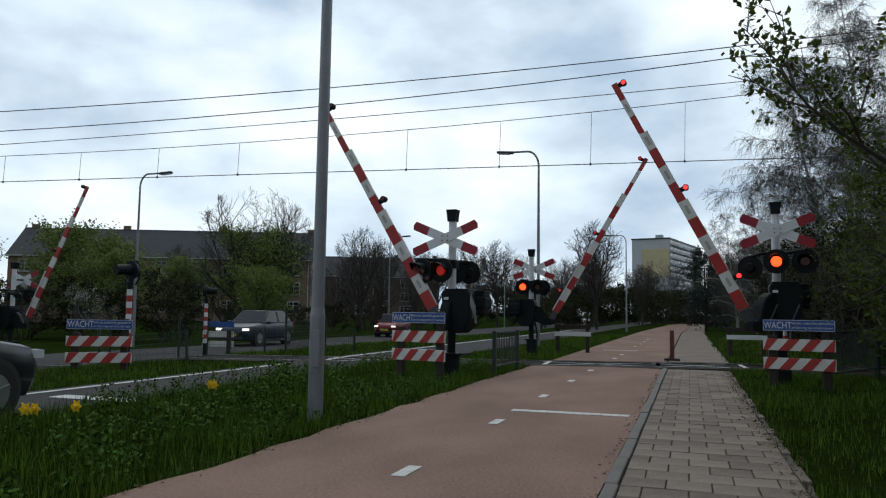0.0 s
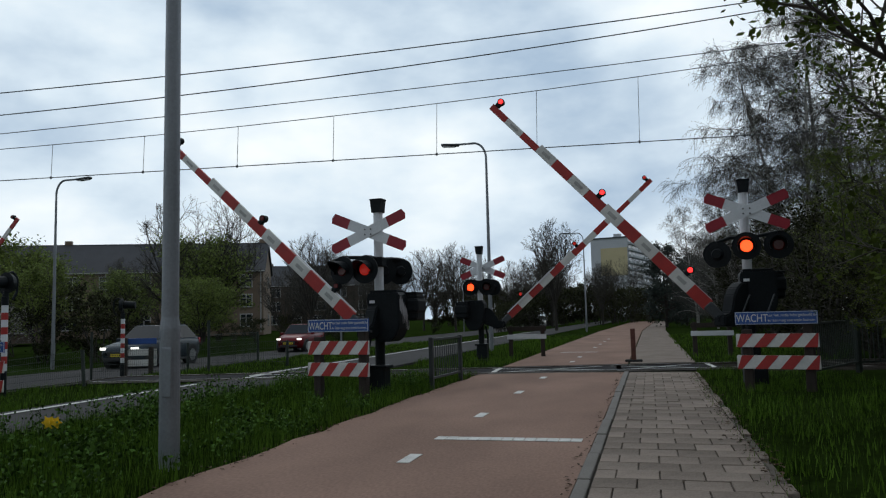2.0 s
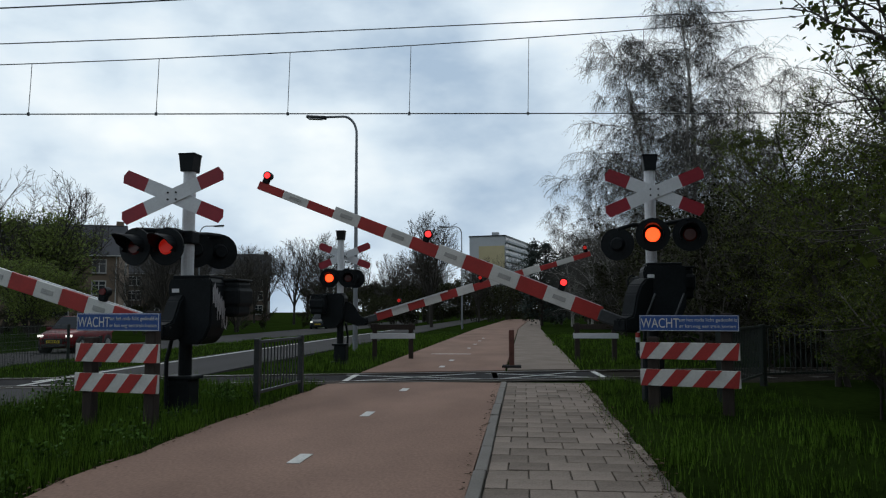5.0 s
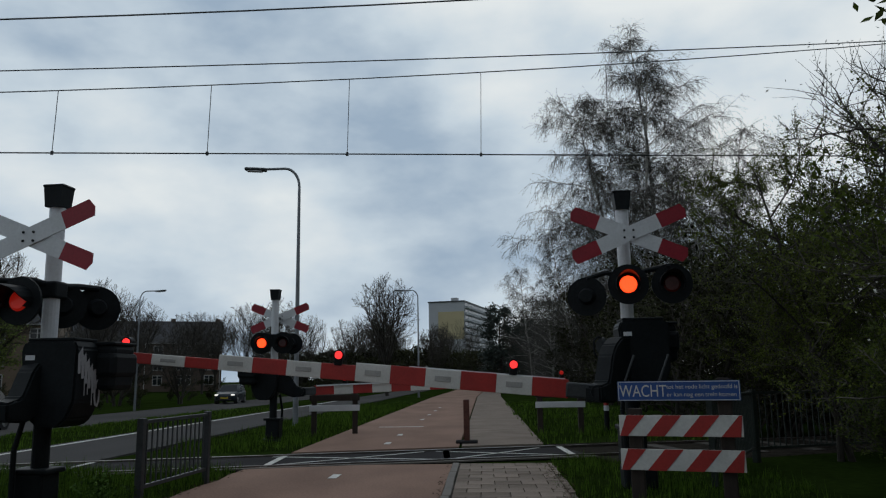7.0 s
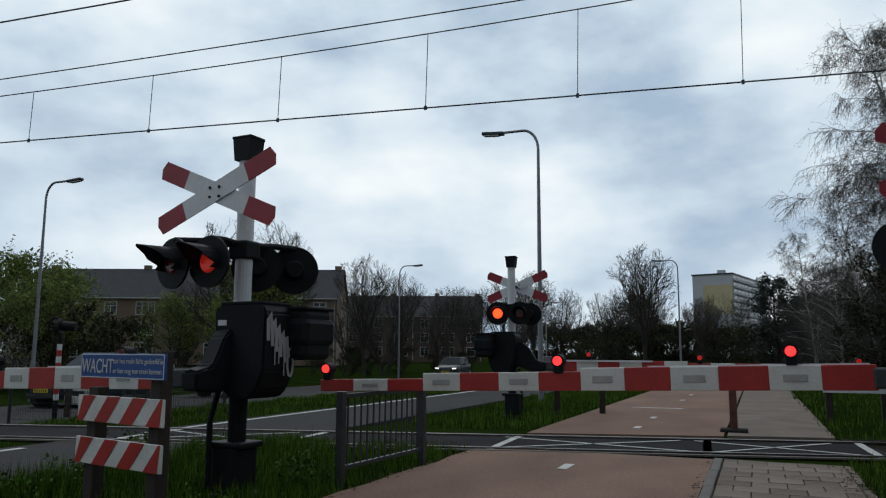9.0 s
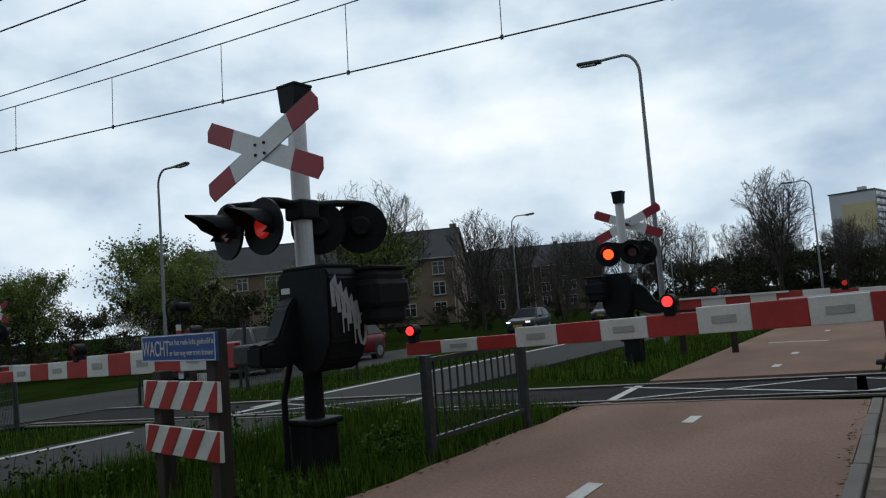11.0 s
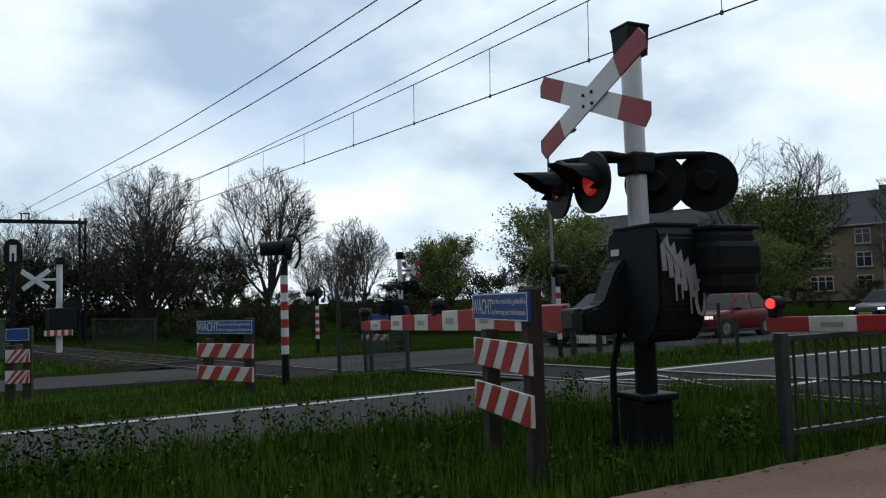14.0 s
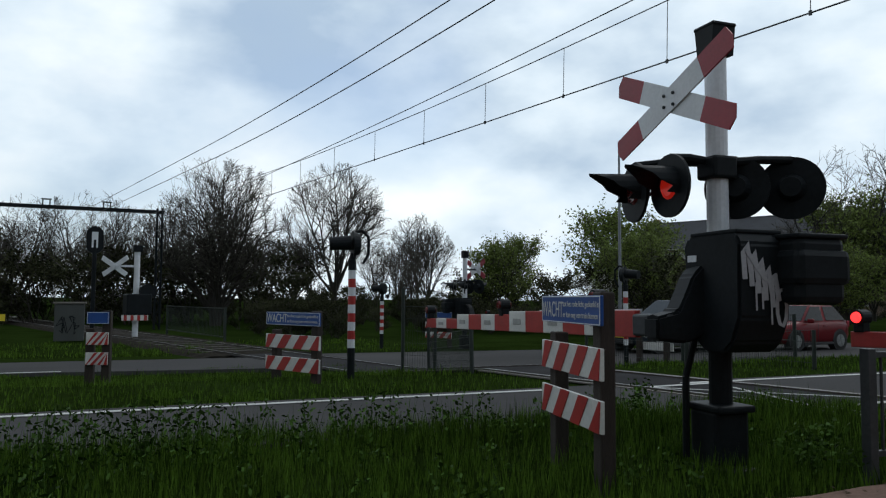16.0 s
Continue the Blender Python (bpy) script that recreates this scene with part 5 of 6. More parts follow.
def build_grass():
    for k, (n, reg, h0, h1, w, cl) in enumerate((
            (52000, (-4.15, -1.46, 5, 22.2), 0.07, 0.2, 0.006, 160),
            (20000, (-4.5, -3.55, 8, 21.6), 0.1, 0.26, 0.006, 90),
            (16000, (2.78, 5.2, 7, 23.2), 0.05, 0.16, 0.006, 60),
            (36000, (-14.9, -6.72, 9, 20.3), 0.05, 0.14, 0.007, 60),
            (14000, (-3.9, -1.45, 25, 48), 0.06, 0.2, 0.010, 60),
            (9000, (2.8, 6.5, 25.8, 48), 0.06, 0.18, 0.011, 40),
            (18000, (-12.3, -6.7, 23.0, 46), 0.05, 0.14, 0.012, 30),
            (9000, (-26, -19.8, 8, 24), 0.06, 0.16, 0.012, 30))):
        me = scatter_blades(40 + k, n, reg, h0, h1, w, clump=cl)
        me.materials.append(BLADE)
        tagged(new("grass_tufts", me), "uneven green grass blades", "grass", kind="stuff")
    rl = random.Random(77)
    vs, fs = [], []
    for _ in range(1500):
        k = rl.random()
        if k < 0.6:
            x, y, z = 2.72 + rl.gauss(0, 0.07), rl.uniform(6, 22.5), 0.012
        elif k < 0.85:
            x, y, z = -1.4 + rl.gauss(0, 0.06), rl.uniform(6, 22), 0.008
        else:
            x, y, z = 1.37 + rl.gauss(0, 0.03), rl.uniform(6, 22.4), 0.008
        a, r = rl.uniform(0, 6.28), rl.uniform(0.008, 0.028)
        i0 = len(vs)
        vs += [(x + r * math.cos(a), y + r * math.sin(a), z + rl.uniform(0, 0.008)), (x - r * 0.5 * math.sin(a), y + r * 0.5 * math.cos(a), z + rl.uniform(0, 0.012)),
               (x - r * math.cos(a), y - r * math.sin(a), z), (x + r * 0.5 * math.sin(a), y - r * 0.5 * math.cos(a), z + rl.uniform(0, 0.008))]
        fs.append((i0, i0 + 1, i0 + 2, i0 + 3))
    tagged(part("leaf_litter", (vs, fs), LITTER), "dry brown leaf litter along the path edges", "leaf litter", kind="stuff")
    # grass creeping over the tile edge
    me = scatter_blades(91, 2600, (2.62, 2.84, 6, 22.5), 0.03, 0.1, 0.006, clump=120)
    me.materials.append(BLADE)
    tagged(new("grass_tufts", me), "grass creeping over the pavement edge", "grass", kind="stuff")
    # broad-leaved weeds along the lane edge
    rng = random.Random(8)
    vs, fs = [], []
    spots = [(rng.uniform(-4.3, -3.3), rng.uniform(8.5, 21.5), rng.uniform(0.1, 0.24)) for _ in range(55)]
    spots += [(rng.uniform(-3.4, -1.7), rng.uniform(7, 20), rng.uniform(0.08, 0.22)) for _ in range(36)]
    spots += [(rng.gauss(-3.5, 0.25), rng.gauss(14.6, 0.5), rng.uniform(0.3, 0.5)) for _ in range(26)]
    spots += [(rng.gauss(-2.5, 0.3), rng.gauss(11.6, 0.5), rng.uniform(0.2, 0.4)) for _ in range(24)]
    spots += [(rng.gauss(-3.95, 0.18), rng.uniform(11, 20), rng.uniform(0.22, 0.42)) for _ in range(60)]
    spots += [(rng.gauss(-1.75, 0.12), rng.gauss(cy, 0.35), rng.uniform(0.1, 0.22)) for cy in (8.2, 9.6, 11.2, 13.1, 14.6, 16.2) for _ in range(9)]
    spots += [(rng.gauss(cx, 0.16), rng.gauss(cy, 0.25), rng.uniform(0.2, 0.36)) for cx, cy in ((-2.3, 10.1), (-2.7, 12.6), (-2.1, 14.2), (-1.9, 19.0), (-3.2, 9.2)) for _ in range(10)]
    for x, y, h in spots:
        top = Vector((x + rng.gauss(0, 0.05), y + rng.gauss(0, 0.05), h))
        b = Vector((x, y, -0.05))
        tube(vs, fs, b, top, 0.004, 0.002, 3)
        for i in range(int(16 + h * 90)):
            f = rng.uniform(0.2, 1.0)
            leaf(vs, fs, b.lerp(top, f) + Vector((rng.gauss(0, 0.05), rng.gauss(0, 0.05), rng.gauss(0, 0.02))), rng, rng.uniform(0.01, 0.028))
    tagged(part("weeds", (vs, fs), WEED), "leafy green weeds along the lane edge", "weeds", kind="stuff")
    for x, y in ((-4.0, 10.35), (-3.85, 10.75), (-3.7, 10.5), (-3.55, 10.95), (-3.75, 13.4), (-3.68, 13.25)):
        h = rng.uniform(0.24, 0.32)
        d = empty("daffodil", pose(x, y, -0.04, 0, 0, rng.uniform(-40, 40)), "yellow daffodil in the grass verge", "flower", "daffodils")
        part("stem", one_rod((0, 0, 0), (0.02, 0, h), 0.004, n=5), WEED, d)
        bloom = part("bloom", one_rod((0.02, -0.02, h), (0.02, -0.06, h), 0.016, 0.026, 12), PETAL, d, "deep yellow trumpet")
        for k in range(6):
            a = k * math.pi / 3
            c = Vector((0.02 + 0.036 * math.cos(a), -0.018, h + 0.036 * math.sin(a)))
            bm = bmesh.new()
            poly(bm, [(-0.026, -0.008), (0.0, -0.02), (0.032, 0), (0.0, 0.02), (-0.026, 0.008)], 0.004, Matrix.Translation(c) @ pose(0, 0, 0, 0, -math.degrees(a), 0))
            part("petal", bm, PETAL, bloom)
        bm = bmesh.new()
        for k in range(3):
            a = k * 2.1
            rod(bm, (0, 0, 0), (0.07 * math.cos(a), 0.07 * math.sin(a), h * 0.85), 0.006, 0.002, 4)
        part("leaf_blade", bm, WEED, d)


# ---------- buildings ----------
def window_unit(parent, m, w, h, mullions=1):
    wn = part("window", one_box(None, (w, 0.06, h), m=m @ at((0, 0.0, 0))), PANE, parent, "dark glass window in a white frame")
    bm = bmesh.new()
    for z in (-h / 2, h / 2):
        box(bm, None, (w + 0.12, 0.12, 0.12), m @ at((0, -0.02, z)))
    for i in range(mullions + 2):
        box(bm, None, (0.1, 0.12, h), m @ at((-w / 2 + i * w / (mullions + 1), -0.022, 0)))
    box(bm, None, (w, 0.1, 0.07), m @ at((0, -0.018, h * 0.18)))
    part("frame", bm, FRAMEW, wn, "white window frame")
    part("sill", one_box(None, (w + 0.2, 0.2, 0.07), m=m @ at((0, -0.05, -h / 2 - 0.1))), KERB, wn)


def house_block(m, length, depth, eave, ridge, wall_m, label, bays):
    """Long block; ridge along local x, front faces local -y, right gable at x = 0, runs to -length."""
    hb = empty("apartment_block", m, label, "house", "apartment blocks")
    bm = bmesh.new()
    poly(bm, [(-depth / 2, -0.3), (depth / 2, -0.3), (depth / 2, eave), (0, ridge - 0.25), (-depth / 2, eave)], length, at((-length / 2, 0, 0), 0, 0, 90))
    part("wall", bm, wall_m, hb)
    sl = math.hypot(depth / 2 + 0.4, ridge - eave)
    an = math.degrees(math.atan2(ridge - eave, depth / 2))
    for s in (-1, 1):
        part("roof", one_box(None, (length + 0.5, sl + 0.25, 0.16), m=at((-length / 2, s * (depth / 4 + 0.12), (eave + ridge) / 2 + 0.0), -s * an, 0, 0)), ROOF, hb, "dark grey tiled roof")
        part("gutter", one_box((-length / 2, s * (depth / 2 + 0.42), eave - 0.12), (length + 0.4, 0.16, 0.14)), FRAMEW, hb)
    for x in (-0.6, -length * 0.33, -length * 0.66, -length + 1):
        part("chimney", one_box((x, 0.2, ridge + 0.2), (0.8, 0.6, 1.0)), wall_m, hb, "brick chimney")
    for x in (-0.3, -length / 2):
        part("downpipe", one_rod((x, -depth / 2 - 0.08, 0), (x, -depth / 2 - 0.08, eave - 0.2), 0.06, n=8), FRAMEW, hb)
    n_st = 3 if eave > 7 else 2
    for st in range(n_st):
        z = 1.5 + st * (eave - 0.4) / n_st
        for i in range(bays):
            x = -length * (i + 0.5) / bays
            window_unit(hb, at((x, -depth / 2 - 0.02, z)), 2.2 if i % 2 else 1.4, 1.5, 2 if i % 2 else 1)
        window_unit(hb, at((0.02, 0.8, z), 0, 0, 90), 0.9, 1.3, 0)
    return hb


def tower(m):
    """Distant tower flat: end wall faces -y, balcony side along +y on the right."""
    tf = empty("tower_flat", m, "distant pale tower flat with a yellow end wall and balconies", "tower block")
    w, d, h = 17.5, 62, 36.5
    part("wall", one_box((-w / 2, d / 2, h / 2), (w, d, h)), PALE, tf, "pale grey rendered wall")
    part("yellow_panel", one_box((-w * 0.37, -0.1, h - 11), (w * 0.72, 0.2, 13)), YELLOWW, tf, "yellow end wall panel")
    part("roof", one_box((-w / 2, d / 2, h + 0.3), (w + 0.6, d + 0.6, 0.6)), STEEL, tf)
    part("lift_house", one_box((-w * 0.35, 6, h + 1.4), (3, 3, 2.2)), PALE, tf)
    for f in range(12):
        z = h - 1.6 - f * 3.0
        part("gallery", one_box((0.7, d / 2, z - 0.9), (1.4, d - 1, 1.0)), PALE, tf, "balcony parapet")
        bm = bmesh.new()
        for i in range(9):
            box(bm, (0.04, 4 + i * 6.6, z + 0.45), (0.1, 5.4, 1.5))
        part("window_band", bm, PANE, tf, "dark window band")


def cottage(m):
    c = empty("cottage", m, "small brown house with white gable boards and roof windows", "house")
    bm = bmesh.new()
    poly(bm, [(-3.2, -0.2), (3.2, -0.2), (3.2, 2.7), (0, 5.4), (-3.2, 2.7)], 12, at((0, 6, 0)))
    part("wall", bm, BRICK2, c)
    for s in (-1, 1):
        part("roof", one_box(None, (4.6, 12.6, 0.14), m=at((s * 1.75, 6, 4.05), 0, s * 40, 0)), ROOF, c)
        part("gable_board", one_box(None, (4.6, 0.1, 0.24), m=at((s * 1.75, -0.32, 4.05), 0, s * 40, 0)), FRAMEW, c, "white gable board")
        for y in (4, 8):
            part("roof_window", one_box(None, (0.9, 0.8, 0.1), m=at((s * 1.9, y, 4.02), 0, s * 40, 0)), FRAMEW, c)
    window_unit(c, at((0, -0.04, 1.4)), 1.8, 1.3, 1)
    return c


def build_buildings():
    house_block(pose(-45.3, 95.5, 0, 0, 0, 22), 37, 9.0, 7.6, 11.2, BRICK, "long beige brick apartment block with a dark tiled roof", 9)
    house_block(pose(-43.5, 142, 0, 0, 0, 22), 24, 9.0, 7.6, 11.2, BRICK2, "brown brick apartment block behind bare trees", 6)
    tower(pose(-6.5, 368, 0, 0, 0, -13))
    cottage(pose(-52, 62, 0, 0, 0, 62))
    # dark brick shed behind the hedge
    sh = empty("brick_shed", pose(14, 33, 0, 0, 0, 10), "dark shed roof behind the hedge", "shed")
    part("wall", one_box((0, 0, 1.6), (6, 5, 3.2)), BRICK2, sh)
    bm = bmesh.new()
    poly(bm, [(-3.3, 3.2), (3.3, 3.2), (0, 5.2)], 5.4)
    part("roof", bm, ROOF, sh)


# ---------- cars ----------
def car(m, dims, body_m, label, hatch=True, lights=True, suv=False):
    """Car facing local -y, standing on z = 0."""
    Lc, Wc, Hc = dims
    c = empty("car", m, label, "car", "cars at the crossing")
    hl = Lc / 2
    belt = Hc * 0.60
    sill = Hc * 0.17
    # (y, half width, bottom, top) sections of the lower body
    sec = [(-hl, 0.60, 0.26, 0.40), (-hl + 0.05, 0.72, 0.20, 0.47), (-hl + 0.25, 0.90, 0.15, 0.53), (-hl * 0.62, 0.98, 0.13, 0.59), (-hl * 0.42, 1.0, 0.13, 0.62),
           (0, 1.0, 0.13, 0.63), (hl * 0.55, 1.0, 0.13, 0.65), (hl * 0.85, 0.96, 0.15, 0.66), (hl - 0.05, 0.86, 0.2, 0.62), (hl, 0.74, 0.25, 0.5)]
    vs, fs = [], []
    for y, w, b, t in sec:
        w *= Wc / 2
        b, t = b * Hc, t * Hc
        ring = [(-w * 0.9, b), (-w, b + 0.12 * Hc), (-w, t - 0.10 * Hc), (-w * 0.93, t - 0.025 * Hc), (-w * 0.75, t), (w * 0.75, t), (w * 0.93, t - 0.025 * Hc), (w, t - 0.10 * Hc), (w, b + 0.12 * Hc), (w * 0.9, b)]
        vs += [(x, y, z) for x, z in ring]
    n = 10
    for i in range(len(sec) - 1):
        for k in range(n):
            k2 = (k + 1) % n
            fs.append((i * n + k, i * n + k2, (i + 1) * n + k2, (i + 1) * n + k))
    fs += [tuple(range(n)), tuple(range((len(sec) - 1) * n, len(sec) * n))]
    bm = bmesh.new()
    bv = [bm.verts.new(v) for v in vs]
    for f in fs:
        bm.faces.new([bv[i] for i in f])
    body = part("body", bm, body_m, c)
    for p in body.data.polygons:
        p.use_smooth = True
    # cabin
    fr, rf, rr, re = -hl * 0.42, -hl * 0.08, hl * 0.62, hl * 0.9
    bm = bmesh.new()
    z0, z1 = Hc * 0.61, Hc * 0.97
    w0, w1 = Wc / 2 * 0.93, Wc / 2 * 0.72
    pts = [(-w0, fr, z0), (w0, fr, z0), (w0, re, z0), (-w0, re, z0), (-w1, rf, z1), (w1, rf, z1), (w1, rr, z1), (-w1, rr, z1)]
    v = [bm.verts.new(p) for p in pts]
    for f in ((0, 1, 5, 4), (1, 2, 6, 5), (2, 3, 7, 6), (3, 0, 4, 7), (4, 5, 6, 7)):
        bm.faces.new([v[i] for i in f])
    bmesh.ops.bevel(bm, geom=list(bm.edges), offset=0.045, segments=2, affect="EDGES")
    cabin = part("cabin", bm, body_m, c)
    for p in cabin.data.polygons:
        p.use_smooth = True

    def panel(name, q, s=0.86, off=0.012, mt=CARGLASS):
        cen = sum((Vector(p) for p in q), Vector()) / len(q)
        nn = (Vector(q[1]) - Vector(q[0])).cross(Vector(q[2]) - Vector(q[1])).normalized()
        if nn.dot(cen - Vector((0, (fr + re) / 2, (z0 + z1) / 2))) < 0:
            nn = -nn
        b2 = bmesh.new()
        bot = [b2.verts.new(cen + (Vector(p) - cen) * s - nn * 0.02) for p in q]
        top = [b2.verts.new(cen + (Vector(p) - cen) * s + nn * off) for p in q]
        b2.faces.new(top)
        for i in range(len(q)):
            j = (i + 1) % len(q)
            b2.faces.new((bot[i], bot[j], top[j], top[i]))
        return part(name, b2, mt, c, "dark glass" if mt is CARGLASS else "")
    P = [Vector(p) for p in pts]
    panel("windscreen", [P[0], P[1], P[5], P[4]], 0.9)
    panel("rear_window", [P[3], P[2], P[6], P[7]], 0.82)
    for a, b_, t_, u in ((1, 2, 6, 5), (0, 3, 7, 4)):
        lo0, lo1, hi1, hi0 = P[a], P[b_], P[t_], P[u]
        mid0, mid1 = lo0.lerp(lo1, 0.48), hi0.lerp(hi1, 0.42)
        panel("side_window", [lo0, mid0, mid1, hi0], 0.84)
        panel("side_window", [mid0, lo1, hi1, mid1], 0.82)
    wr = Hc * (0.22 if suv else 0.205)
    for s in (-1, 1):
        for y in (-hl * 0.62, hl * 0.62):
            x = s * (Wc / 2 - 0.09)
            part("wheel_arch", one_rod((x - s * 0.13, y, wr * 1.04), (x + s * 0.092, y, wr * 1.04), wr * 1.17, n=24), TRIM, c)
            bm = bmesh.new()
            rod(bm, (x - 0.1, y, wr), (x + 0.1, y, wr), wr, n=24)
            wl = part("wheel", bm, TYRE, c, "black tyre")
            wl_r = bmesh.new()
            rod(wl_r, (x + s * 0.095, y, wr), (x + s * 0.108, y, wr), wr * 0.66, n=20)
            for k in range(5):
                a = k * 2 * math.pi / 5
                box(wl_r, None, (0.02, wr * 0.14, wr * 0.6), at((x + s * 0.112, y + 0.35 * wr * math.sin(a), wr + 0.35 * wr * math.cos(a)), -math.degrees(a), 0, 0))
            part("rim", wl_r, RIM, wl, "silver spoked rim")
        mx = s * (Wc / 2 + 0.08)
        part("mirror", one_box((mx, fr + 0.22, z0 + 0.04), (0.2, 0.1, 0.13), 0.03), body_m, c)
        part("headlight", one_box(None, (Wc * 0.15, 0.16, Hc * 0.06), m=at((s * Wc * 0.35, -hl + 0.1, Hc * 0.455), 0, 0, s * 28)), HEAD if lights else HEADOFF, c, "bright headlight" if lights else "clear headlight")
        part("tail_light", one_box((s * Wc * 0.41, hl - 0.1, Hc * 0.56), (0.13, 0.12, Hc * 0.14), 0.02), RED, c, "red tail light")
        part("door_line", one_box((s * (Wc / 2 + 0.001), -0.02, Hc * 0.4), (0.006, 0.012, Hc * 0.4)), TRIM, c)
        part("door_handle", one_box((s * (Wc / 2 + 0.006), 0.3, Hc * 0.53), (0.03, 0.16, 0.03), 0.008), body_m, c)
        part("sill_trim", one_box((s * (Wc / 2 * 0.97), 0, Hc * 0.15), (0.08, Lc * 0.42, 0.08), 0.01), TRIM, c)
    part("grille", one_box((0, -hl + 0.015, Hc * 0.33), (Wc * 0.46, 0.08, Hc * 0.13), 0.02), TRIM, c, "black grille")
    part("bumper_intake", one_box((0, -hl + 0.03, Hc * 0.215), (Wc * 0.6, 0.1, Hc * 0.07), 0.02), TRIM, c)
    pl = part("number_plate", one_box((0, -hl - 0.025, Hc * 0.31), (0.5, 0.015, 0.105)), YELLOW, c, "yellow number plate")
    bm = bmesh.new()
    for i in range(6):
        box(bm, (-0.18 + i * 0.072, -hl - 0.034, Hc * 0.31), (0.035, 0.004, 0.06))
    part("plate_bars", bm, TRIM, pl, "dark bars")
    return c


CARS = {}


def build_cars():
    CARS["suv"] = car(pose(-11.0, 26, 0), (4.25, 1.75, 1.55), paint("grey_blue_paint", (0.022, 0.034, 0.045)), "grey-blue compact SUV waiting behind the barrier", suv=True)
    CARS["red"] = car(pose(-10.95, 31.2, 0), (3.3, 1.5, 1.42), paint("dark_red_paint", (0.13, 0.008, 0.012)), "dark red small hatchback waiting in the queue")
    CARS["blue"] = car(pose(-11.9, 42, 0), (3.6, 1.55, 1.36), paint("dark_blue_paint", (0.018, 0.028, 0.036)), "dark blue-grey hatchback joining the queue")
    CARS["pale"] = car(pose(-11.9, 50, 0), (3.9, 1.6, 1.36), paint("silver_paint", (0.055, 0.065, 0.073)), "silver-grey hatchback at the end of the queue", lights=False)
    CARS["black"] = car(pose(-5.55, 9.7, 0, 0, 0, 180), (4.3, 1.75, 1.42), paint("black_car_paint", (0.008, 0.009, 0.011)), "black car waiting on the near lane", lights=False)
    CARS["white"] = car(pose(-7.6, 112, 0), (4.2, 1.7, 1.5), paint("white_car_paint", (0.5, 0.5, 0.5)), "white car far down the road")


# ---------- pavement tiles ----------
def build_pavement():
    structure("pavement", slab([(1.505, -5), (2.78, -5), (2.78, 22.55), (1.505, 22.75)], -0.15, -0.018), JOINT, "grey concrete tile pavement", "pavement")
    pv = bpy.data.objects["pavement"]
    rng = random.Random(4)
    S = 0.3
    tiles = {w: None for w in (1.0, 0.5, 0.27)}

    def tile_mesh(w):
        b = one_box((0, 0, 0), (S * w - 0.009, S - 0.009, 0.05), 0.006)
        ob = part("tile", b, TILE, pv)
        me = ob.data
        bpy.data.objects.remove(ob)
        return me
    for w in tiles:
        tiles[w] = tile_mesh(w)
    rest_v, rest_f = [], []
    for r in range(-8, 75):
        y = r * S + 0.15
        row = [1.0] * 4 + [0.27] if r % 2 else [0.5] + [1.0] * 3 + [0.5, 0.27]
        x = 1.51
        for k, w in enumerate(row):
            cx = x + S * w / 2
            x += S * w
            if k == len(row) - 1 and rng.random() < 0.45:
                continue
            if r >= 13:
                ob = new("tile", tiles[w])
                ob.parent = pv
                ob.location = (cx, y, -0.022 + rng.uniform(-0.004, 0.004))
                ob.rotation_euler = (rng.gauss(0, 0.006), rng.gauss(0, 0.006), rng.gauss(0, 0.006))
            else:
                i0 = len(rest_v)
                a, b = S * w / 2 - 0.005, S / 2 - 0.005
                rest_v += [(cx - a, y - b, 0.002), (cx + a, y - b, 0.002), (cx + a, y + b, 0.002), (cx - a, y + b, 0.002)]
                rest_v += [(cx - a, y - b, -0.05), (cx + a, y - b, -0.05), (cx + a, y + b, -0.05), (cx - a, y + b, -0.05)]
                rest_f += [(i0, i0 + 1, i0 + 2, i0 + 3)] + [(i0 + q, i0 + 4 + q, i0 + 4 + (q + 1) % 4, i0 + (q + 1) % 4) for q in range(4)]
    rest = part("tiles_behind", (rest_v, rest_f), TILE, pv)
    rest["kind"] = "stuff"
    structure("pavement_beyond", slab([(1.45, 25.3), (2.9, 25.65), (2.9, 60), (4.2, 120), (2.7, 120), (1.45, 60)], -0.15, -0.002), TILE, "grey pavement past the tracks", "pavement")


# ---------- build ----------
build_ground()
build_track()
build_signals()
build_boards()
build_street()
build_wires()
build_buildings()
build_trees()
build_cars()
build_grass()
build_pavement()

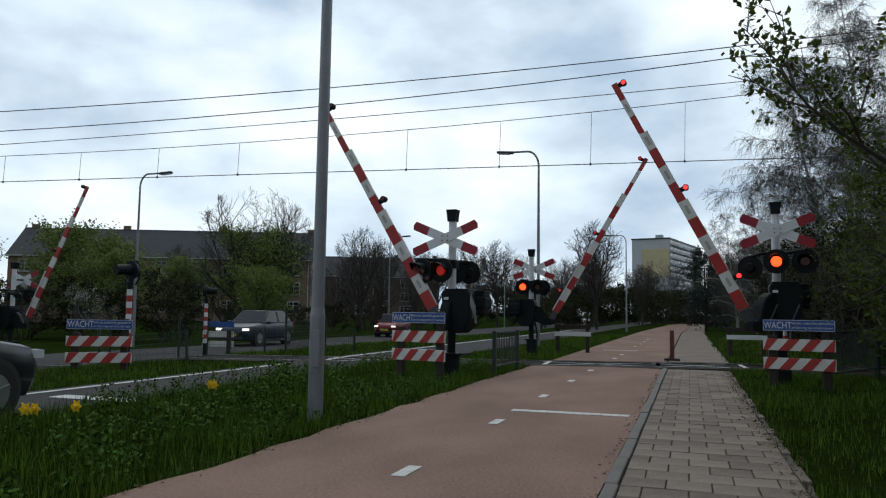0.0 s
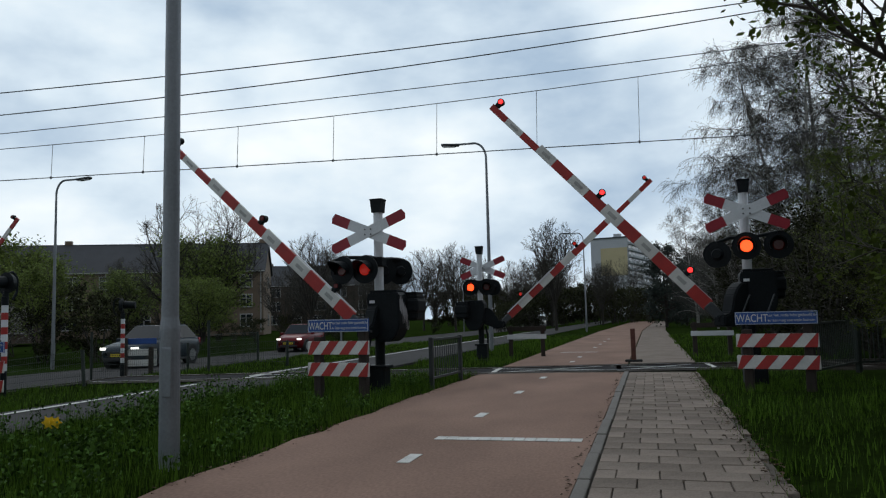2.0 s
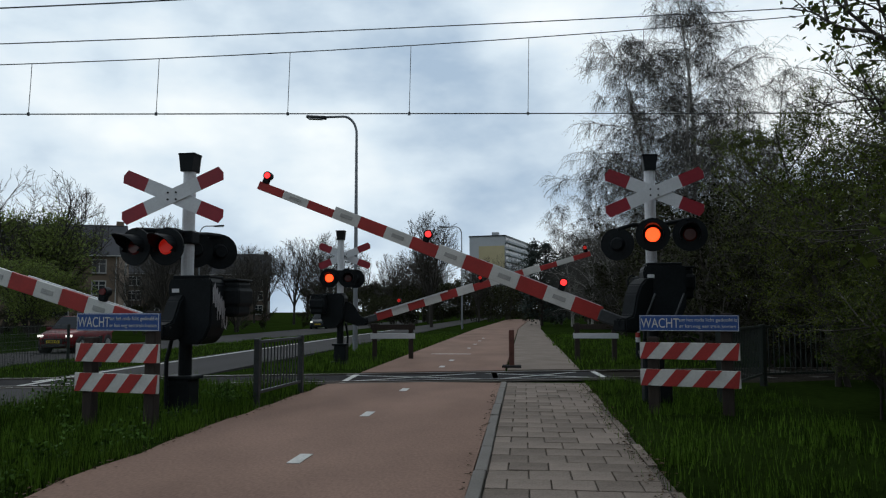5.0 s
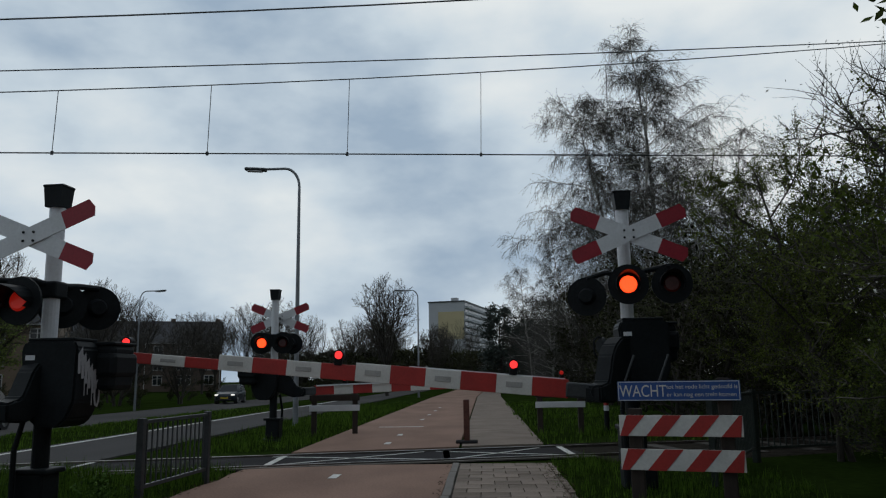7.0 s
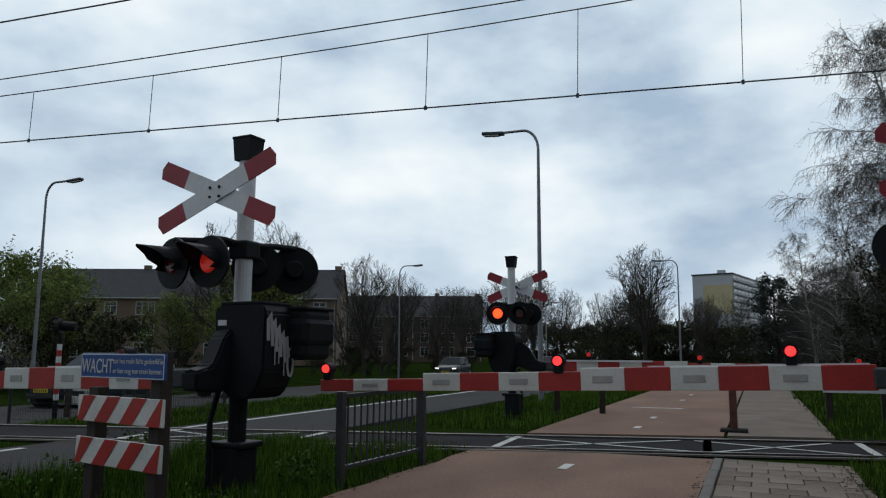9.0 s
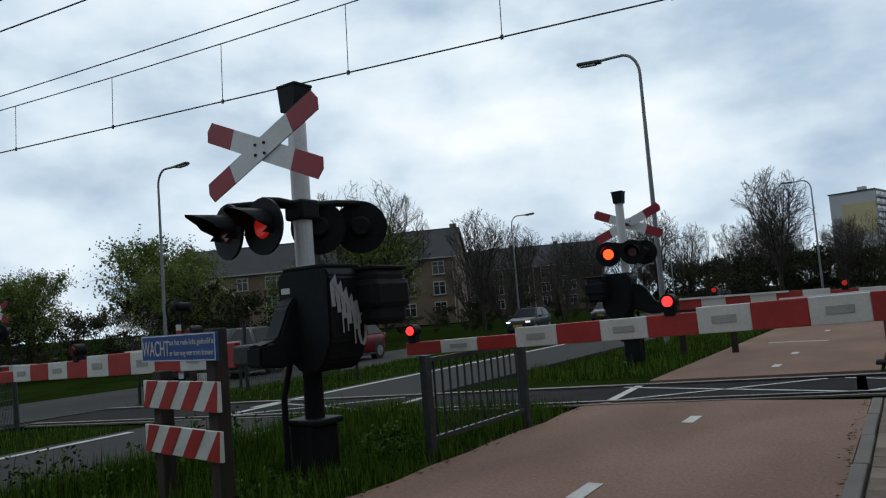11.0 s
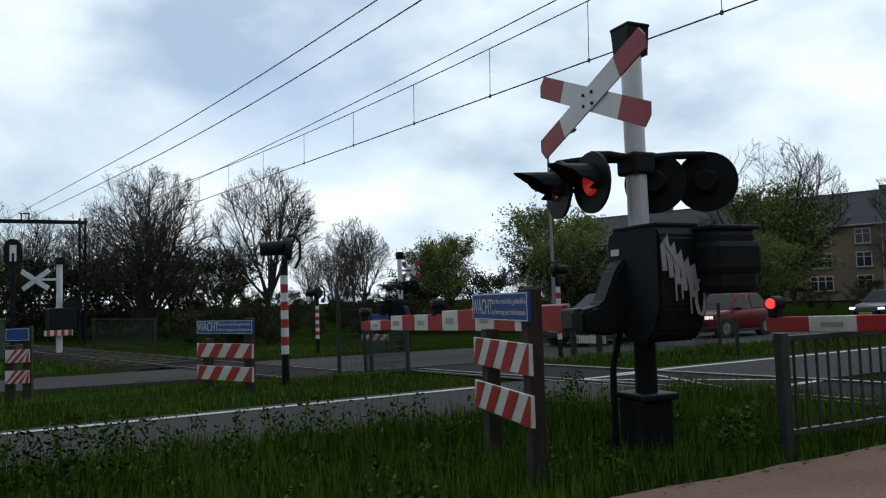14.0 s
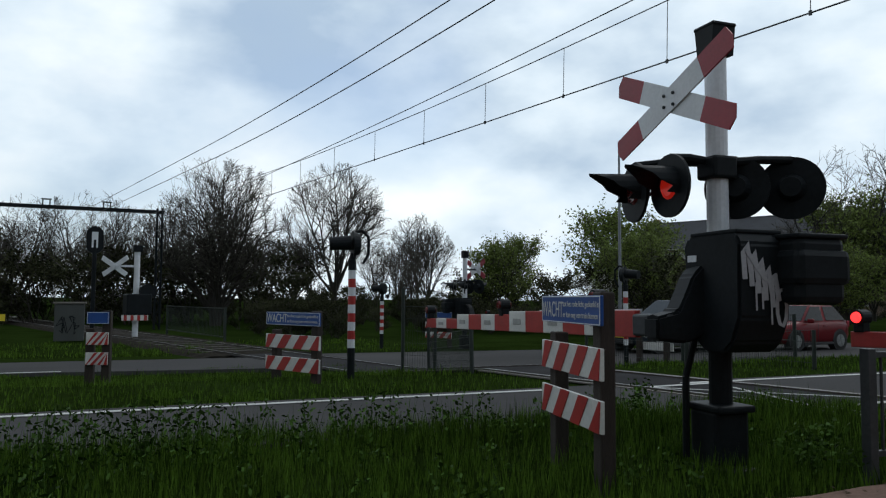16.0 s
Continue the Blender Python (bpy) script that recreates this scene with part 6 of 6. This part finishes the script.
ANGLES = {
    "R": [(0, 62.8), (0.5, 58.3), (1, 54.7), (1.5, 50.8), (2, 46.8), (2.5, 42.4), (3, 38.8), (3.5, 34.5), (4.5, 26), (5.3, 19), (6, 12.8), (6.5, 8.8), (7, 5.4), (7.5, 0.8), (7.9, -1.4), (16, -1.4)],
    "L": [(0, 59.2), (0.5, 54.2), (1, 50.4), (1.5, 46.6), (2, 42.4), (2.5, 37.8), (3, 33.8), (3.5, 29.5), (4.5, 21), (5.3, 14), (6, 8.5), (6.5, 4.5), (7, 1), (7.4, -1.2), (16, -1.2)],
    "F": [(0, 59.8), (0.5, 56), (1, 51.3), (1.5, 47.7), (2, 42.2), (2.5, 38.1), (3, 34.8), (3.5, 30.5), (4.5, 21), (5.3, 14), (6, 8.2), (6.5, 5), (7, 1.8), (7.4, 0), (16, 0)],
    "G": [(0, 64), (0.5, 60), (1, 56), (2, 48), (3, 39), (4.5, 24), (6, 9), (7, 2), (7.4, 0), (16, 0)],
}


def motions():
    for boom, (x, y, z), key in BOOMS:
        walk(boom, [(t, pose(x, y, z, 0, a, 0)) for t, a in ANGLES[key]])
    def lane(x, z, turn, rows):
        return [(t, pose(x, y, z, 0, 0, turn)) for t, y in rows]
    q = -0.36
    walk(CARS["suv"], lane(-16.2, q, 3, [(0, 34.6), (0.5, 34.2), (1, 33.7), (1.5, 32.9), (2, 32.1), (2.5, 31.6), (3.5, 31.2), (6, 30.7), (16, 30.4)]))
    walk(CARS["red"], lane(-15.6, q, 4, [(0, 49.3), (0.5, 48.2), (1, 46.7), (1.5, 44.9), (2, 43.5), (2.5, 42.4), (3, 41.2), (3.5, 40.1), (6, 37.4), (9, 36.2), (12, 35.3), (16, 34.8)]))
    walk(CARS["blue"], lane(-16.3, q, 5, [(0, 118), (3.5, 88), (6, 71), (7, 66.2), (8, 62), (9, 59.4), (11.5, 50.6), (12.5, 47.5), (13, 46.4), (14, 45.2), (16, 44.6)]))
    walk(CARS["pale"], lane(-16.3, q, 5, [(0, 190), (6, 120), (9, 84), (11.5, 62.2), (12, 59.8), (12.5, 57.8), (13, 56.3), (14, 54.6), (16, 53.6)]))
    walk(CARS["white"], lane(-13.6, q, 4, [(0, 128), (16, 74)]))


motions()
